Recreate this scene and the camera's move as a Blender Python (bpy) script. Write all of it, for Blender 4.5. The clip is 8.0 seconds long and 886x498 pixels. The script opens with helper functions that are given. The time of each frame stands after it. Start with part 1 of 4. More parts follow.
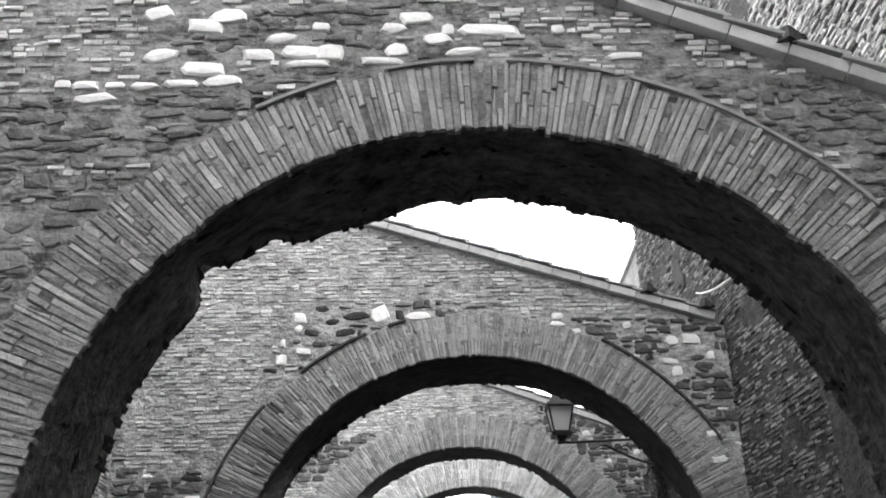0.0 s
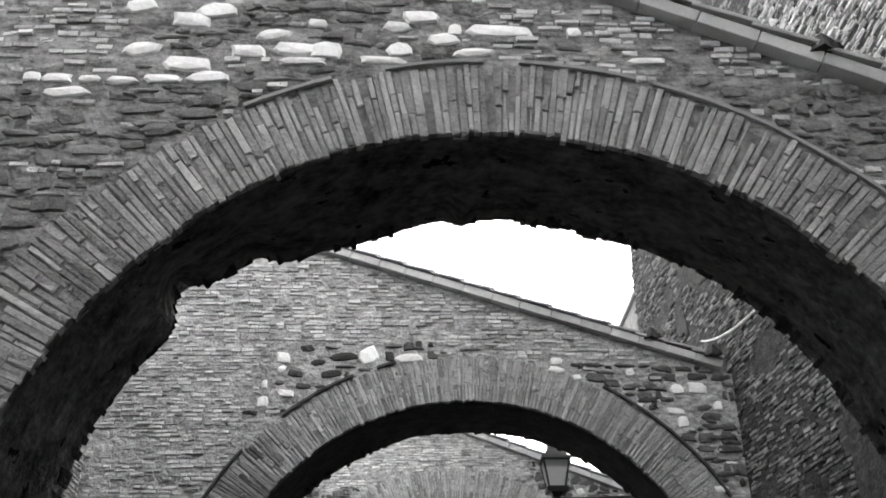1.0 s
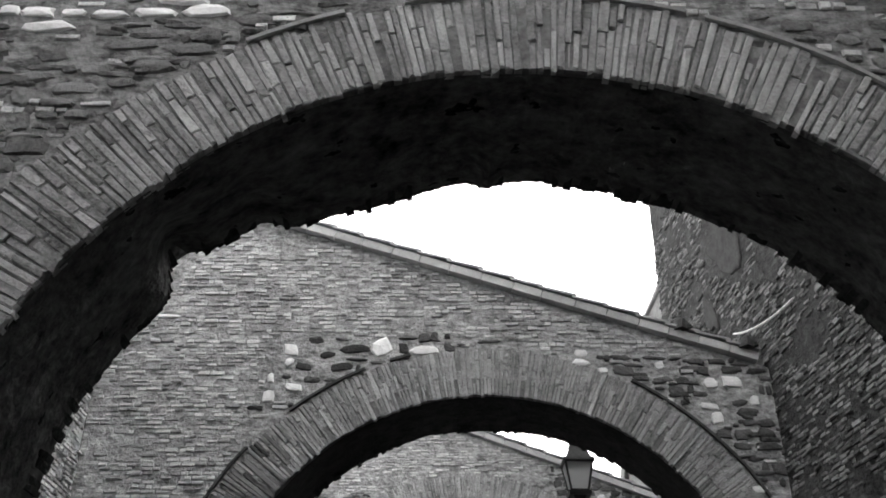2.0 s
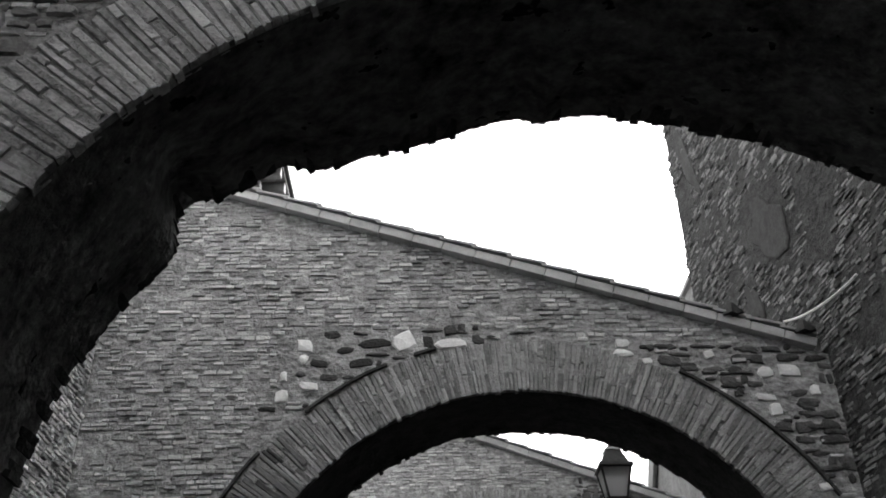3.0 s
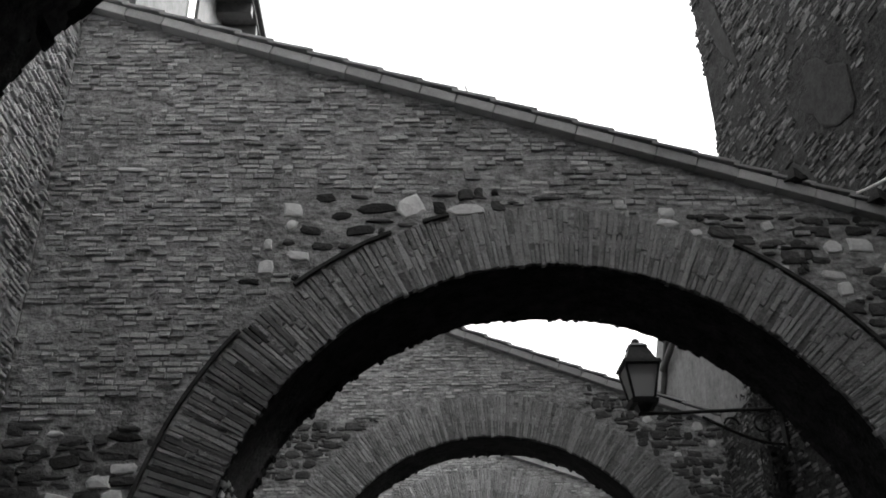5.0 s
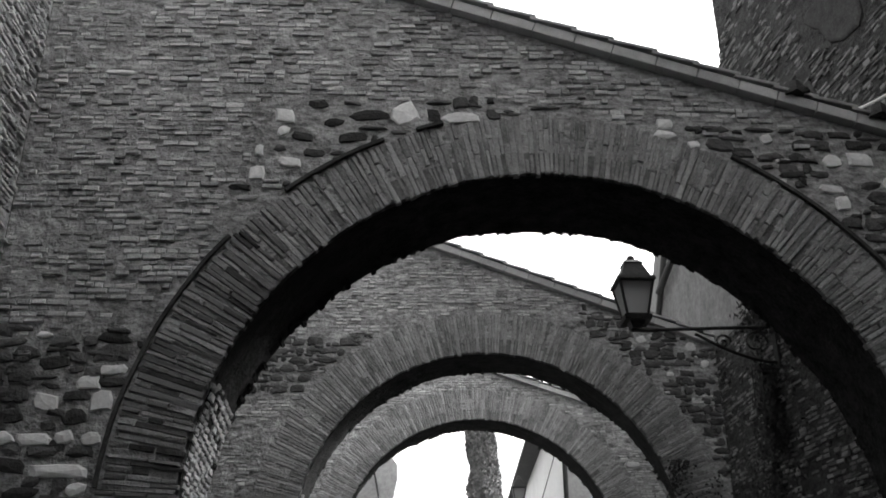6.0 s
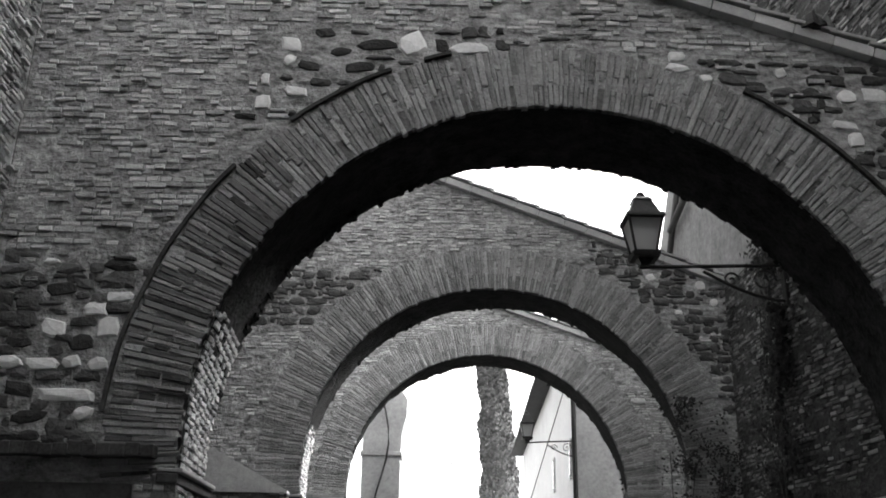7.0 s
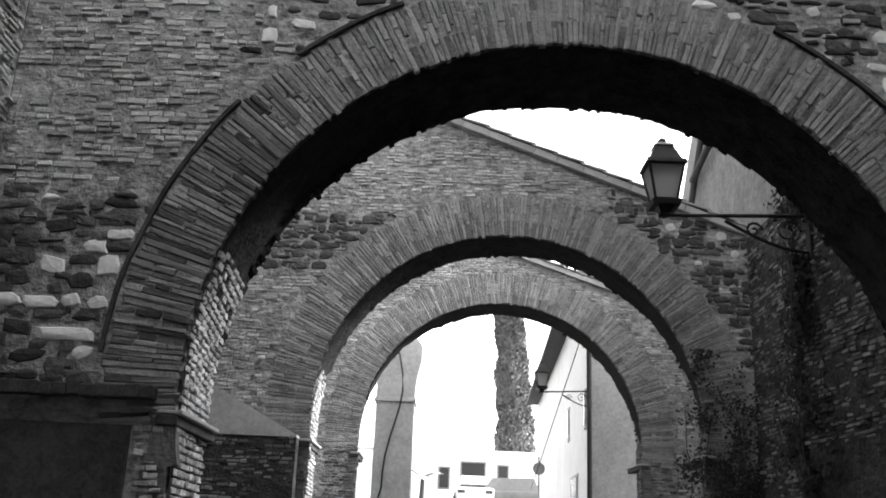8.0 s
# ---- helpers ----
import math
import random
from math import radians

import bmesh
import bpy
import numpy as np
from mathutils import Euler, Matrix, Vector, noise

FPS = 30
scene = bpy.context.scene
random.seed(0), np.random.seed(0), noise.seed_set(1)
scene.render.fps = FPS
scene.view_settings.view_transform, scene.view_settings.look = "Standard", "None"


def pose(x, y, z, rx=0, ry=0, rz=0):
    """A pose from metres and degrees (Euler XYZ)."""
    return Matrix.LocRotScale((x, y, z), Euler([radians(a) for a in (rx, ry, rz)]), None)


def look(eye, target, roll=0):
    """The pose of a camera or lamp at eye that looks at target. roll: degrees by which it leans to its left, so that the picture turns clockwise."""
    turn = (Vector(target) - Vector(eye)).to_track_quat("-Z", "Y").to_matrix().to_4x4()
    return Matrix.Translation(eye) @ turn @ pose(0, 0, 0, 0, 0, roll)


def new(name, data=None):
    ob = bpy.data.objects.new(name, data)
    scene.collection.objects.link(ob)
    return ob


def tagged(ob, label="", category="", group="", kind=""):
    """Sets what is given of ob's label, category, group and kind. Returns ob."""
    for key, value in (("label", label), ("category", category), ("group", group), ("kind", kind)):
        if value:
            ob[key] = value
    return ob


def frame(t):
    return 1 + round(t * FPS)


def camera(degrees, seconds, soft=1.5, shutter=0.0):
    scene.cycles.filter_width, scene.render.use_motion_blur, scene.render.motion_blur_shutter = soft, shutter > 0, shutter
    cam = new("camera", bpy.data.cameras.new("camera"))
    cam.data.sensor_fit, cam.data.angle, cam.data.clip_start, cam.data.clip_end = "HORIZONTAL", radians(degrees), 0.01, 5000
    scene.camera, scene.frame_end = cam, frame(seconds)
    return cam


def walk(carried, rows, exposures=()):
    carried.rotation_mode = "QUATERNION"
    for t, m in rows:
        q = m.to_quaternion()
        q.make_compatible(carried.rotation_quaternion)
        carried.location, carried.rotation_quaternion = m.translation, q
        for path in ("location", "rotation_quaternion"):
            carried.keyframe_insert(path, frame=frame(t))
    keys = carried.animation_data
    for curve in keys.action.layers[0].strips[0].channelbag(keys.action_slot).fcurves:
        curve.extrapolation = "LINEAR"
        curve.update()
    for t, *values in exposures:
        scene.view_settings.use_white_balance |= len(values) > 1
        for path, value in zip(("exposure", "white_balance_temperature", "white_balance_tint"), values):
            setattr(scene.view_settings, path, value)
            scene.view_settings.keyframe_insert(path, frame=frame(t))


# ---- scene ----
# ---- camera and walk ----
cam = camera(50.1, 8.0, soft=1.8)
PATH = [
    (0, (-0.407, -10.922, 1.062), (-0.403, -9.12, 1.93), -0.6),
    (0.5, (-0.48, -10.602, 1.089), (-0.451, -8.834, 2.024), -0.3),
    (1, (-0.503, -10.269, 1.081), (-0.47, -8.528, 2.063), 0.2),
    (1.5, (-0.536, -9.955, 1.068), (-0.504, -8.225, 2.07), 0.5),
    (2, (-0.591, -9.544, 1.107), (-0.575, -7.818, 2.118), 0.4),
    (3.5, (-1.016, -8.057, 1.203), (-0.985, -6.373, 2.281), -1.3),
    (4, (-1.06, -7.622, 1.28), (-1.03, -5.925, 2.338), -1.1),
    (4.5, (-1.045, -7.249, 1.289), (-1.016, -5.523, 2.299), -1.1),
    (5, (-1.200, -6.938, 1.299), (-1.125, -5.188, 2.239), -1.0),
    (6.5, (-1.076, -6.779, 1.134), (-1.016, -4.926, 1.885), 0.4),
    (7, (-1.048, -6.754, 1.136), (-1.004, -4.879, 1.83), 1.0),
    (7.5, (-1.022, -6.733, 1.135), (-0.993, -4.839, 1.777), 1.7),
    (8, (-0.964, -6.506, 1.178), (-0.96, -4.595, 1.769), 2.4),
]
EXPOSURES = [(0.0, 4.6), (1.0, 4.35), (2.0, 4.0), (3.5, 3.2), (4.5, 2.65), (5.0, 2.55), (6.5, 3.15), (7.0, 3.3), (8.0, 3.5)]
walk(cam, [(t, look(eye, target, roll)) for t, eye, target, roll in PATH], EXPOSURES)

# ---- sky and light: a bright overcast day, in black and white ----
world = bpy.data.worlds.new("overcast")
scene.world = world
world.use_nodes = True
wn, wl = world.node_tree.nodes, world.node_tree.links
wn.clear()
sky = wn.new("ShaderNodeTexSky")
sky.sky_type, sky.sun_disc = "NISHITA", False
sky.sun_elevation, sky.sun_rotation = radians(40), radians(75)
sky.air_density, sky.dust_density, sky.ozone_density = 1.0, 6.0, 0.5
grey = wn.new("ShaderNodeRGBToBW")
back = wn.new("ShaderNodeBackground")
back.inputs["Strength"].default_value = 0.15
wout = wn.new("ShaderNodeOutputWorld")
wl.new(sky.outputs[0], grey.inputs[0])
wl.new(grey.outputs[0], back.inputs[0])
wl.new(back.outputs[0], wout.inputs[0])
sun_data = bpy.data.lights.new("sun", "SUN")
sun_data.energy, sun_data.angle = 0.7, radians(14)
sun = new("sun", sun_data)
sun.matrix_world = look((0, 0, 0), (-.68, -.40, -.62))

# ---- materials ----


def shade(name, lo, hi, rough=0.9, grain=60.0, blotch=2.5, bump=0.4, per_piece=0.0, metal=0.0, dist=0.006, spots=0.0, streak=0.0):
    """A grey surface between two values: grain and blotches, relief, and a shift from piece to piece."""
    m = bpy.data.materials.new(name)
    m.use_nodes = True
    n, k = m.node_tree.nodes, m.node_tree.links
    p = n["Principled BSDF"]
    p.inputs["Roughness"].default_value, p.inputs["Metallic"].default_value = rough, metal
    p.inputs["Specular IOR Level"].default_value = 0.2
    co = n.new("ShaderNodeTexCoord")
    geo = n.new("ShaderNodeNewGeometry")

    def noise_at(scale, detail, rough_n=0.6):
        t = n.new("ShaderNodeTexNoise")
        t.inputs["Scale"].default_value, t.inputs["Detail"].default_value = scale, detail
        t.inputs["Roughness"].default_value = rough_n
        k.new(geo.outputs["Position"], t.inputs["Vector"])
        return t.outputs["Fac"]

    def calc(op, a, b):
        t = n.new("ShaderNodeMath")
        t.operation = op
        for i, v in enumerate((a, b)):
            if isinstance(v, (int, float)):
                t.inputs[i].default_value = v
            else:
                k.new(v, t.inputs[i])
        return t.outputs[0]

    fine, wide = noise_at(grain, 5.0), noise_at(blotch, 6.0, 0.7)
    mid = noise_at(grain * 0.22, 4.0)
    mix = calc("ADD", calc("MULTIPLY", calc("ADD", fine, mid), 0.32), calc("MULTIPLY", wide, 0.36))
    mix = calc("ADD", calc("MULTIPLY", calc("SUBTRACT", mix, 0.5), 3.4), 0.5)
    if per_piece:
        info = n.new("ShaderNodeObjectInfo")
        rnd = calc("FRACT", calc("ADD", info.outputs["Random"], geo.outputs["Random Per Island"]), 0.0)
        rnd = calc("POWER", rnd, 1.15)
        mix = calc("ADD", calc("MULTIPLY", mix, 1.0 - per_piece), calc("MULTIPLY", rnd, per_piece))
    if streak:
        squash = n.new("ShaderNodeMapping")
        squash.inputs["Scale"].default_value = (1.0, 1.0, 2.8)
        k.new(geo.outputs["Position"], squash.inputs["Vector"])
        st = n.new("ShaderNodeTexNoise")
        st.inputs["Scale"].default_value, st.inputs["Detail"].default_value, st.inputs["Roughness"].default_value = 6.5, 6.0, 0.62
        k.new(squash.outputs[0], st.inputs["Vector"])
        mix = calc("ADD", mix, calc("MULTIPLY", calc("SUBTRACT", st.outputs["Fac"], 0.5), streak))
    if spots:
        sp = calc("GREATER_THAN", noise_at(grain * 0.35, 3.0), 0.66)
        mix = calc("SUBTRACT", mix, calc("MULTIPLY", sp, spots))
    ramp = n.new("ShaderNodeMapRange")
    ramp.inputs["To Min"].default_value, ramp.inputs["To Max"].default_value = lo, hi
    k.new(mix, ramp.inputs["Value"])
    k.new(ramp.outputs[0], p.inputs["Base Color"])
    b = n.new("ShaderNodeBump")
    b.inputs["Strength"].default_value, b.inputs["Distance"].default_value = bump, dist
    k.new(calc("ADD", fine, calc("MULTIPLY", noise_at(grain * 0.3, 4.0), 1.5)), b.inputs["Height"])
    k.new(b.outputs[0], p.inputs["Normal"])
    return m


LIME_MORTAR = shade("lime_mortar", 0.05, 0.28, 0.95, 24, 3.5, 0.7, dist=0.03, spots=0.12, streak=2.6)
RING_MORTAR = shade("ring_mortar", 0.06, 0.21, 0.95, 30, 3.0, 0.8, dist=0.02)
MORTAR = shade("mortar", 0.09, 0.44, 0.95, 24, 1.1, 0.9, dist=0.03, spots=0.2, streak=2.2)
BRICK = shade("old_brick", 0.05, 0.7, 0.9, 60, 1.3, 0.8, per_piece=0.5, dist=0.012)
# Darkened brick and mortar: shade of right wall and jambs put into colour.
DARKENED_BRICK = shade("darkened_brick", 0.006, 0.27, 0.9, 70, 1.6, 0.8, per_piece=0.68)
DARKENED_MORTAR = shade("darkened_mortar", 0.014, 0.075, 0.95, 28, 1.5, 1.0, dist=0.03, spots=0.25, streak=1.6)
VOUSSOIR = shade("arch_brick", 0.07, 0.44, 0.92, 50, 2.2, 0.9, per_piece=0.42, dist=0.014)
BASALT = shade("dark_tuff", 0.012, 0.07, 0.95, 45, 3.0, 0.9, per_piece=0.4, dist=0.012)
PIER = shade("pier_render", 0.22, 0.48, 0.9, 60, 1.6, 0.3)
TUFF = shade("tuff_stone", 0.014, 0.15, 0.95, 45, 3.0, 0.9, per_piece=0.4, dist=0.012)
LIMED_TUFF = shade("limed_tuff", 0.035, 0.24, 0.95, 45, 3.0, 0.9, per_piece=0.4, dist=0.012)
MARBLE = shade("marble_rubble", 0.45, 0.84, 0.75, 40, 5.0, 0.5, per_piece=0.3)
# Near-black soffits: the shade under the arches is put into the colour.
SOFFIT = shade("shaded_soffit", 0.003, 0.042, 0.95, 30, 4.0, 1.0, dist=0.02)
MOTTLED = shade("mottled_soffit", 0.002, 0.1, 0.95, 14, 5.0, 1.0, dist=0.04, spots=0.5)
TILE = shade("coping_tile", 0.16, 0.38, 0.85, 50, 3.0, 0.4, per_piece=0.4)
COPING = shade("coping_slab", 0.24, 0.52, 0.85, 60, 3.0, 0.4, per_piece=0.5)
PLASTER = shade("grey_plaster", 0.14, 0.32, 0.9, 80, 1.3, 0.25, dist=0.004)
LIMEWASH = shade("worn_limewash", 0.025, 0.12, 0.9, 50, 2.5, 0.3)
PALE = shade("pale_plaster", 0.6, 0.85, 0.85, 60, 0.8, 0.15, dist=0.003)
HOUSE_PLASTER = shade("house_plaster", 0.1, 0.3, 0.9, 50, 1.6, 0.3)
SCAR = shade("old_plaster_scar", 0.018, 0.07, 0.9, 40, 2.5, 0.5)
STAINED = shade("stained_plaster", 0.015, 0.09, 0.92, 50, 1.5, 0.4)
ROAD = shade("cobbles", 0.03, 0.09, 0.8, 25, 0.8, 0.6)
IRON = shade("black_iron", 0.015, 0.05, 0.55, 90, 6.0, 0.2, metal=0.6)
# Near-black for moss, leaves and the shade painted into putlog holes.
NEAR_BLACK = shade("near_black", 0.01, 0.05, 0.95, 60, 8.0, 0.8)
WOOD = shade("dark_wood", 0.03, 0.09, 0.8, 40, 3.0, 0.3, per_piece=0.3)
LEAF = shade("foliage", 0.03, 0.15, 0.8, 30, 1.2, 0.3, per_piece=0.6)
PALELEAF = shade("pale_foliage", 0.25, 0.5, 0.8, 30, 1.2, 0.3, per_piece=0.6)
PAINT = shade("white_car_paint", 0.7, 0.8, 0.25, 20, 1.0, 0.0)
GREYPAINT = shade("sign_paint", 0.15, 0.22, 0.5, 30, 2.0, 0.05)
RUBBER = shade("rubber", 0.02, 0.04, 0.8, 60, 5.0, 0.2)


# Low specular so that the painted shade stays dark at grazing angles.
for vault in (SOFFIT, MOTTLED):
    vault.node_tree.nodes["Principled BSDF"].inputs["Specular IOR Level"].default_value = 0.03


def glass(name, rough, alpha, value):
    m = bpy.data.materials.new(name)
    m.use_nodes = True
    p = m.node_tree.nodes["Principled BSDF"]
    p.inputs["Base Color"].default_value = (value, value, value, 1)
    p.inputs["Roughness"].default_value, p.inputs["Transmission Weight"].default_value = rough, alpha
    return m


FROSTED = glass("frosted_lamp_glass", 0.5, 0.35, 0.28)
HAZYPANE = glass("hazy_window_pane", 0.2, 0.1, 0.3)
DARKPANE = glass("dark_window_pane", 0.08, 0.0, 0.03)

# ---- helpers for parts and pieces ----


def part(name, bm, material, parent=None, label="", smooth=False):
    """Links a bmesh as one mesh object under a thing or a part."""
    me = bpy.data.meshes.new(name)
    bm.to_mesh(me)
    bm.free()
    me.materials.append(material)
    if smooth:
        me.polygons.foreach_set("use_smooth", [True] * len(me.polygons))
    ob = new(name, me)
    if parent:
        ob.parent = parent
    return tagged(ob, label)


def box(bm, x0, x1, y0, y1, z0, z1, bevel=0.0):
    v = bmesh.ops.create_cube(bm, size=1.0, matrix=Matrix.LocRotScale(((x0 + x1) / 2, (y0 + y1) / 2, (z0 + z1) / 2), None, (x1 - x0, y1 - y0, z1 - z0)))["verts"]
    if bevel:
        bmesh.ops.bevel(bm, geom=list({e for q in v for e in q.link_edges}), offset=bevel, segments=2, affect="EDGES", profile=0.6)
    return v


def rod(bm, a, b, r0, r1=None, sides=10):
    a, b = Vector(a), Vector(b)
    m = Matrix.Translation((a + b) / 2) @ (b - a).to_track_quat("Z", "Y").to_matrix().to_4x4()
    bmesh.ops.create_cone(bm, cap_ends=True, segments=sides, radius1=r0, radius2=r0 if r1 is None else r1, depth=(b - a).length, matrix=m)


def tube(bm, pts, r, sides=8):
    """A bent rod through the points."""
    rings = []
    pts = [Vector(p) for p in pts]
    for i, p in enumerate(pts):
        d = (pts[min(i + 1, len(pts) - 1)] - pts[max(i - 1, 0)]).normalized()
        q = d.to_track_quat("Z", "Y")
        rings.append([bm.verts.new(p + q @ Vector((r * math.cos(a), r * math.sin(a), 0))) for a in (2 * math.pi * j / sides for j in range(sides))])
    for a, b in zip(rings, rings[1:]):
        for j in range(sides):
            bm.faces.new((a[j], a[(j + 1) % sides], b[(j + 1) % sides], b[j]))
    bm.faces.new(rings[0][::-1])
    bm.faces.new(rings[-1])


def thing(name, label, category, loc=(0, 0, 0), group="", kind=""):
    ob = new(name)
    ob.location = loc
    return tagged(ob, label, category, group, kind)


rng = random.Random(7)


def unit_brick(seed):
    """A worn brick: front at y 0, back at y 1, with chipped front edges."""
    r = random.Random(seed)
    j = lambda a: r.uniform(-a, a)
    cs = [(-.5, -.5), (.5, -.5), (.5, .5), (-.5, .5)]
    rim = [(x + j(.03), 0.16 + j(.08), z + j(.13)) for x, z in cs]
    face = [(x * (1 - .06) + j(.03), j(.08), z * (1 - .25) + j(.1)) for x, z in cs]
    rear = [(x, 1.0, z) for x, z in cs]
    f = [(8, 9, 10, 11)]
    for i in range(4):
        k = (i + 1) % 4
        f += [(i, k, 8 + k, 8 + i), (4 + i, 4 + k, k, i)]
    return np.array(rim + rear + face), f


def unit_stone(seed):
    """A rough stone: an uneven eight-sided boss, front at y 0."""
    r = random.Random(seed)
    n = 8
    rim, face, rear = [], [], []
    ph = r.uniform(0, 1)
    for i in range(n):
        a = 2 * math.pi * (i + ph) / n
        c, s = math.cos(a), math.sin(a)
        q = 0.5 / max(abs(c), abs(s)) ** 0.85 * r.uniform(0.74, 1.1)
        rim.append((c * q, 0.35 + r.uniform(-.08, .08), s * q))
        rear.append((c * q, 1.0, s * q))
        w = r.uniform(0.74, 0.9)
        face.append((c * q * w, r.uniform(0.02, .15), s * q * w))
    v = rim + rear + face + [(r.uniform(-.1, .1), -0.02, r.uniform(-.1, .1))]
    f = []
    for i in range(n):
        k = (i + 1) % n
        f += [(i, k, 2 * n + k, 2 * n + i), (n + i, n + k, k, i), (2 * n + i, 2 * n + k, 3 * n)]
    return np.array(v), f


BRICKS = [unit_brick(i) for i in range(12)]
STONES = [unit_stone(50 + i) for i in range(10)]
MESH_CACHE = {}


def piece_mesh(kinds, i, material, name):
    key = (name, i, material.name)
    if key not in MESH_CACHE:
        v, f = kinds[i]
        me = bpy.data.meshes.new(name)
        me.from_pydata([tuple(p) for p in v], [], f)
        me.materials.append(material)
        MESH_CACHE[key] = me
    return MESH_CACHE[key]


def pieces(name, kinds, mats, material, parent, singles=300, near=None):
    """Lays pieces at the matrices: the nearest ones as objects, the rest joined."""
    order = list(range(len(mats)))
    if near is not None:
        order.sort(key=lambda i: (mats[i].translation - Vector(near)).length)
    for i in order[:singles]:
        ob = new(name, piece_mesh(kinds, i % len(kinds), material, name))
        ob.parent = parent
        ob.matrix_local = mats[i]
    rest = order[singles:]
    if not rest:
        return
    vs, fs, base = [], [], 0
    for i in rest:
        v, f = kinds[i % len(kinds)]
        m = np.array(mats[i])
        vs.append(v @ m[:3, :3].T + m[:3, 3])
        fs += [tuple(base + q for q in p) for p in f]
        base += len(v)
    me = bpy.data.meshes.new(name + "work")
    me.from_pydata(np.concatenate(vs).tolist(), [], fs)
    me.materials.append(material)
    ob = new(name + "work", me)
    ob.parent = parent
    tagged(ob, kind="stuff")


def on_wall(face, u, v, w, h, depth, proud, tilt=0.0):
    """Pose of a piece on a wall face: ('y', Y) looks to -y, ('x+', X) to +x, ('x-', X) to -x."""
    side, at = face
    s = Matrix.Diagonal((w, depth, h, 1))
    t = Matrix.Rotation(tilt, 4, "Y")
    if side == "y":
        return Matrix.Translation((u, at - proud, v)) @ t @ s
    if side == "x+":
        return Matrix.Translation((at + proud, u, v)) @ Matrix.Rotation(math.pi / 2, 4, "Z") @ t @ s
    return Matrix.Translation((at - proud, u, v)) @ Matrix.Rotation(-math.pi / 2, 4, "Z") @ t @ s


def courses(face, u0, u1, v0, v1, zone, seed, high=0.048, skip=0.14, lens=(0.06, 0.17), gap=0.012, smear=.035, lift=0.0):
    """Brick courses where zone(u, v) is 'brick'; smeared mortar swallows them in patches."""
    r = random.Random(seed)
    out, v = [], v0
    while v < v1:
        h = high * r.uniform(0.85, 1.15)
        u = u0 + r.uniform(-.2, 0)
        while u < u1:
            w = r.uniform(*lens)
            c, d = u + w / 2, v + h / 2
            d += .014 * noise.noise((c * 1.1, d * 1.3, seed)) + .008 * noise.noise((c * 4, d * 3, seed))
            if r.random() > skip and all(zone(q, d) == "brick" for q in (u + .02, c, u + w - .02)):
                out.append(on_wall(face, c, d + r.uniform(-.003, .003), w - gap, (h - gap) * r.uniform(.8, 1.15), 0.05, r.choice((-.004, .002, .008, .018)) + r.uniform(-.002, .003) + lift - smear * max(0, noise.noise((c * 1.5, d * 2.4, seed + 5)) + .05), r.uniform(-.03, .03)))
            u += w
        v += h
    return out


def rubble(face, u0, u1, v0, v1, zone, seed, taken=(), high=0.13, skip=0.1, sink=0.0, clear=1.0):
    """Rows of uneven stones where zone(u, v) is 'rubble', clear of the marble pieces."""
    r = random.Random(seed)
    out, v = [], v0
    while v < v1:
        h = high * r.uniform(0.75, 1.25)
        u = u0 + r.uniform(-.2, 0)
        while u < u1:
            w = r.uniform(0.07, 0.3)
            c, d = u + w / 2, v + h / 2 + r.uniform(-.02, .02)
            free = all(abs(c - a) > clear * (w + p) / 2 or abs(d - b) > clear * (h + q) / 2 for a, b, p, q in taken)
            if r.random() > skip and free and all(zone(q, d) == "rubble" for q in (u, c, u + w)):
                out.append(on_wall(face, c, d, (w - .008) * r.uniform(.85, 1.05), (h - .01) * r.uniform(.75, 1.1), 0.08, r.uniform(.012, .026) - sink, r.uniform(-.12, .12)))
            u += w
        v += h
    return out


def ground(y):
    return 0.07 * y

# ---- the street and its walls ----
LEFT, RIGHT = -4.24, 3.1          # faces of the walls along the street
TALL_END = 3.0                   # where the tall wall stops, along its face
TOED = Matrix.Translation((3.06, 0, 0)) @ Matrix.Rotation(math.atan(.1), 4, "Z") @ Matrix.Translation((-RIGHT, 0, 0))


def street():
    bm = bmesh.new()
    n = 40
    xs = [-400, -60, -20] + [-6 + 12 * i / n for i in range(n + 1)] + [20, 60, 400]
    ys = [-400, -60] + [-30 + 2 * i for i in range(41)] + [80, 400]
    grid = [[bm.verts.new((x, y, ground(max(-40, min(y, 45))) + 0.015 * noise.noise((x * .7, y * .7, 0)))) for x in xs] for y in ys]
    for a, b in zip(grid, grid[1:]):
        for i in range(len(xs) - 1):
            bm.faces.new((a[i], a[i + 1], b[i + 1], b[i]))
    return tagged(part("ground", bm, ROAD), "dark cobbled street climbing gently under the arches", "street", kind="structure")


street()

# lost and projecting masonry along the nearest arch's rear edge: angle, spread (degrees), depth (m)
WEAR = [(45.5, 2.8, .2), (51.5, 6.5, .14), (56.5, 2.2, .07), (70, 8, -.06), (84, 2.2, .02), (87, 1.2, -.04), (94, 3, .02), (97, 1, -.025), (135, 20, .06), (30, 10, .03)]
